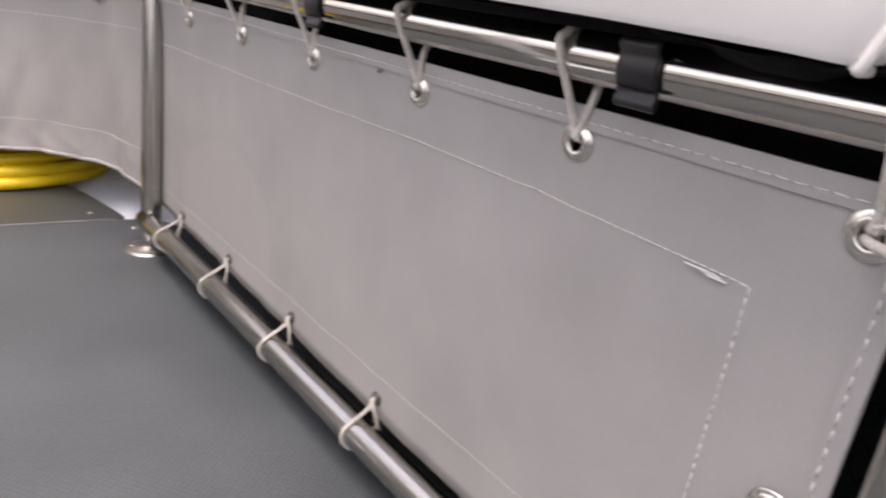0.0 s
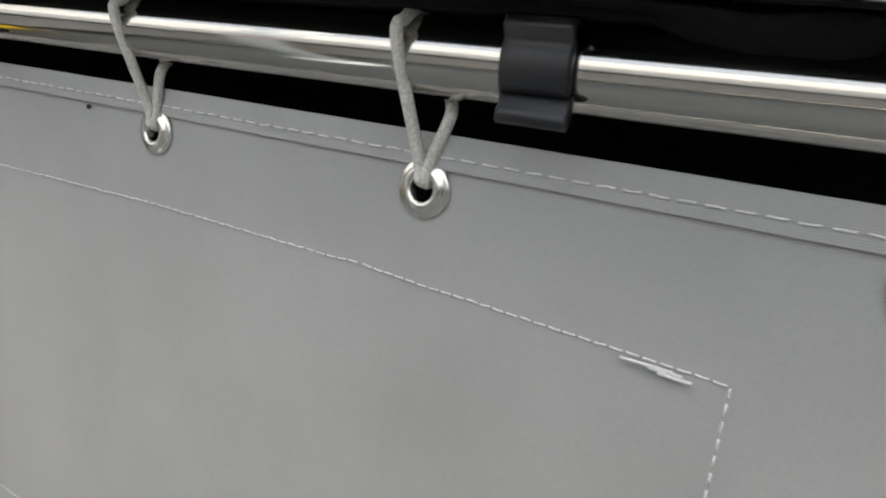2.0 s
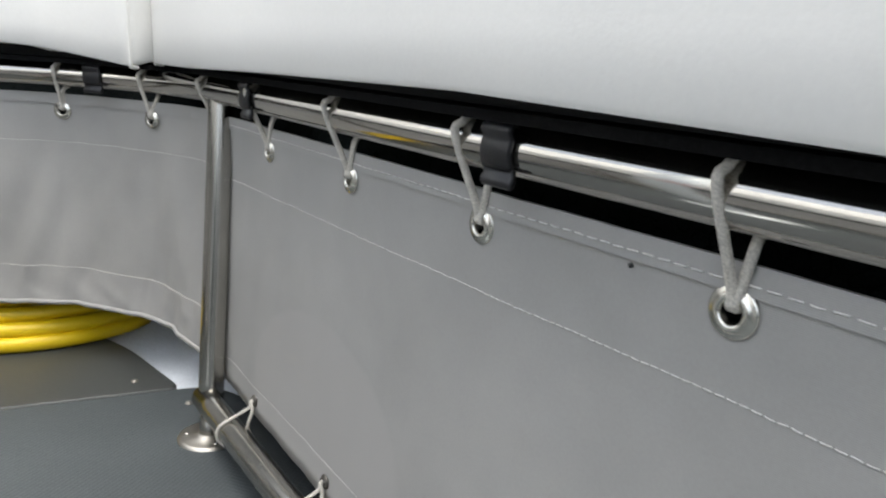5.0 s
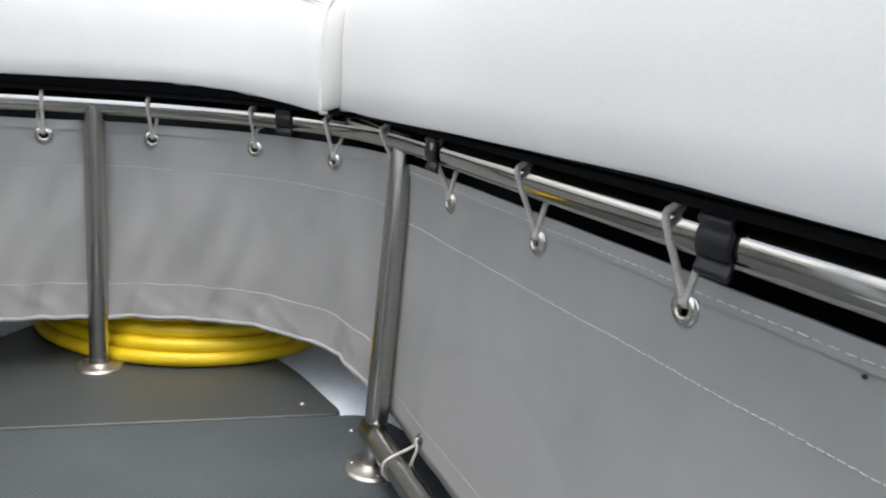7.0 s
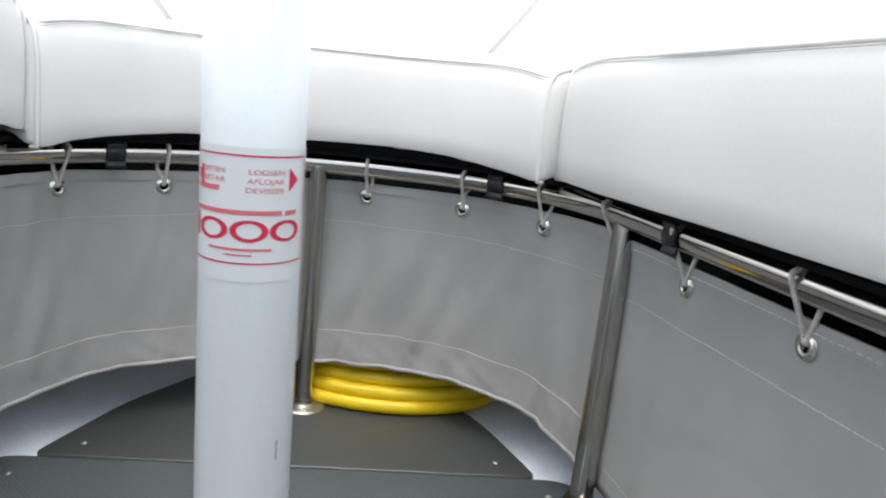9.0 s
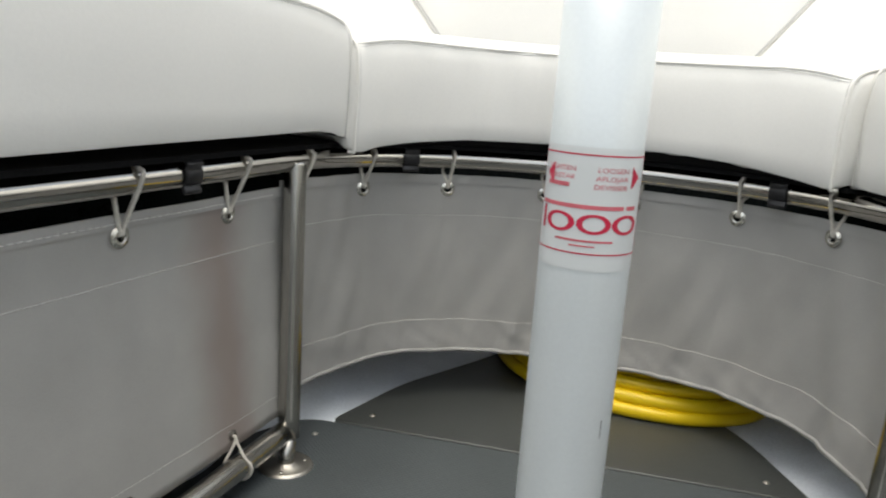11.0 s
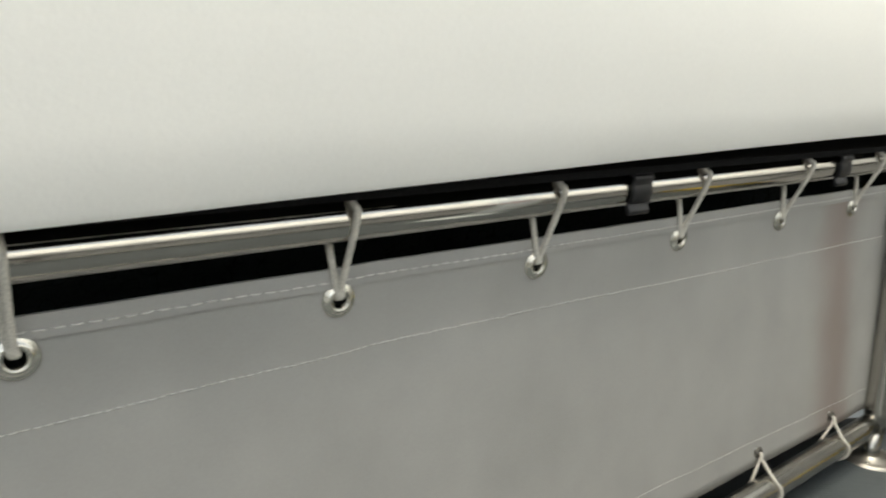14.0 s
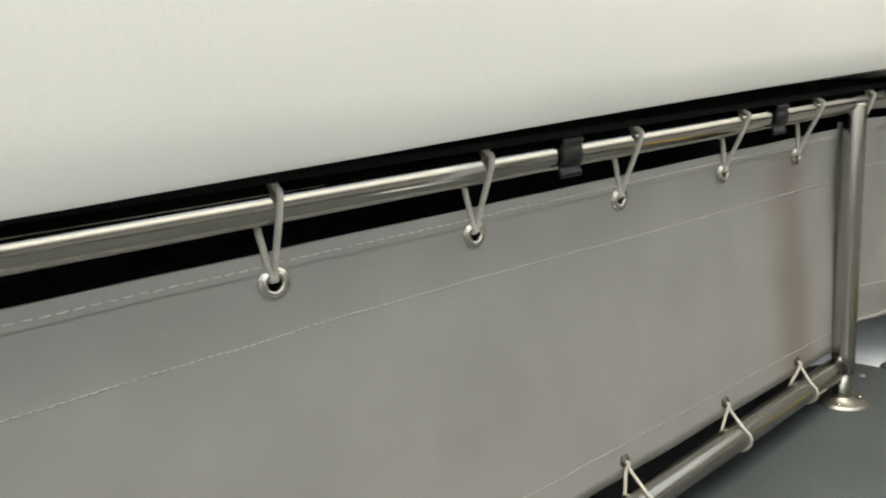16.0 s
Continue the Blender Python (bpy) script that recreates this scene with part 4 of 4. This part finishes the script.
def ring_mark(x, z, rx, rz, w):
    bm = bmesh.new()
    A = [bm.verts.new((x + rx * math.cos(q), 0, z + rz * math.sin(q))) for q in [2 * math.pi * i / 32 for i in range(32)]]
    B = [bm.verts.new((x + (rx - w * 1.5) * math.cos(q), 0, z + (rz - w * 0.7) * math.sin(q))) for q in [2 * math.pi * i / 32 for i in range(32)]]
    for i in range(32):
        bm.faces.new((A[i], A[(i + 1) % 32], B[(i + 1) % 32], B[i]))
    part("printed_mark", wrap(bm, 0.0006), RED, sticker)


# the maker's mark, as plain rings and bars
for x in (-0.0202, 0.0040, 0.0278):
    ring_mark(x, 0.4470, 0.0116, 0.0068, 0.0028)
part("printed_mark", wrap(flat(-0.0372, -0.0342, 0.4402, 0.4560), 0.0007), RED, sticker)
bm = wrap(flat(0.017, 0.0176, 0.215, 0.231), 0.0004)
part("scratch", bm, SCUFF, ped)
part("scratch", wrap(flat(0.027, 0.0282, 0.290, 0.304), 0.0004), SCUFF, ped)


# ---- coiled yellow hose under the bow seat ----
def hose_coil():
    pts = []
    turns, steps = 7, 56
    rng = random.Random(5)
    cx, cy = 0.105, 0.195
    lay = [(0.214, 0.0130), (0.207, 0.0345), (0.190, 0.0530), (0.168, 0.0690), (0.180, 0.0130), (0.150, 0.0840), (0.172, 0.0910)]
    for k in range(turns):
        r0, z0 = lay[k]
        r1, z1 = lay[(k + 1) % turns] if k < turns - 1 else lay[k]
        ox, oy = rng.uniform(-0.020, 0.020), rng.uniform(-0.004, 0.004)
        for i in range(steps):
            q = 2 * math.pi * i / steps + 1.2
            f = max(0.0, (i / steps - 0.8) / 0.2)
            f = f * f * (3 - 2 * f)
            r = r0 + (r1 - r0) * f
            z = z0 + (z1 - z0) * f
            tilt = 0.010 * k / turns * math.sin(q * 1.0 + k * 0.5)
            dx = ox * (1 - f) + (r * 0.6 + 0.127) * math.cos(q)
            pts.append((cx + dx, cy + oy * (1 - f) + r * math.sin(q) - 0.15 * dx, max(0.0128, z + tilt)))
    ob = part("hose_coil", tube(pts, 0.0124, 14), YELLOW)
    tagged(ob, "bright yellow hose coiled on the deck under the bow seat", "hose")


hose_coil()
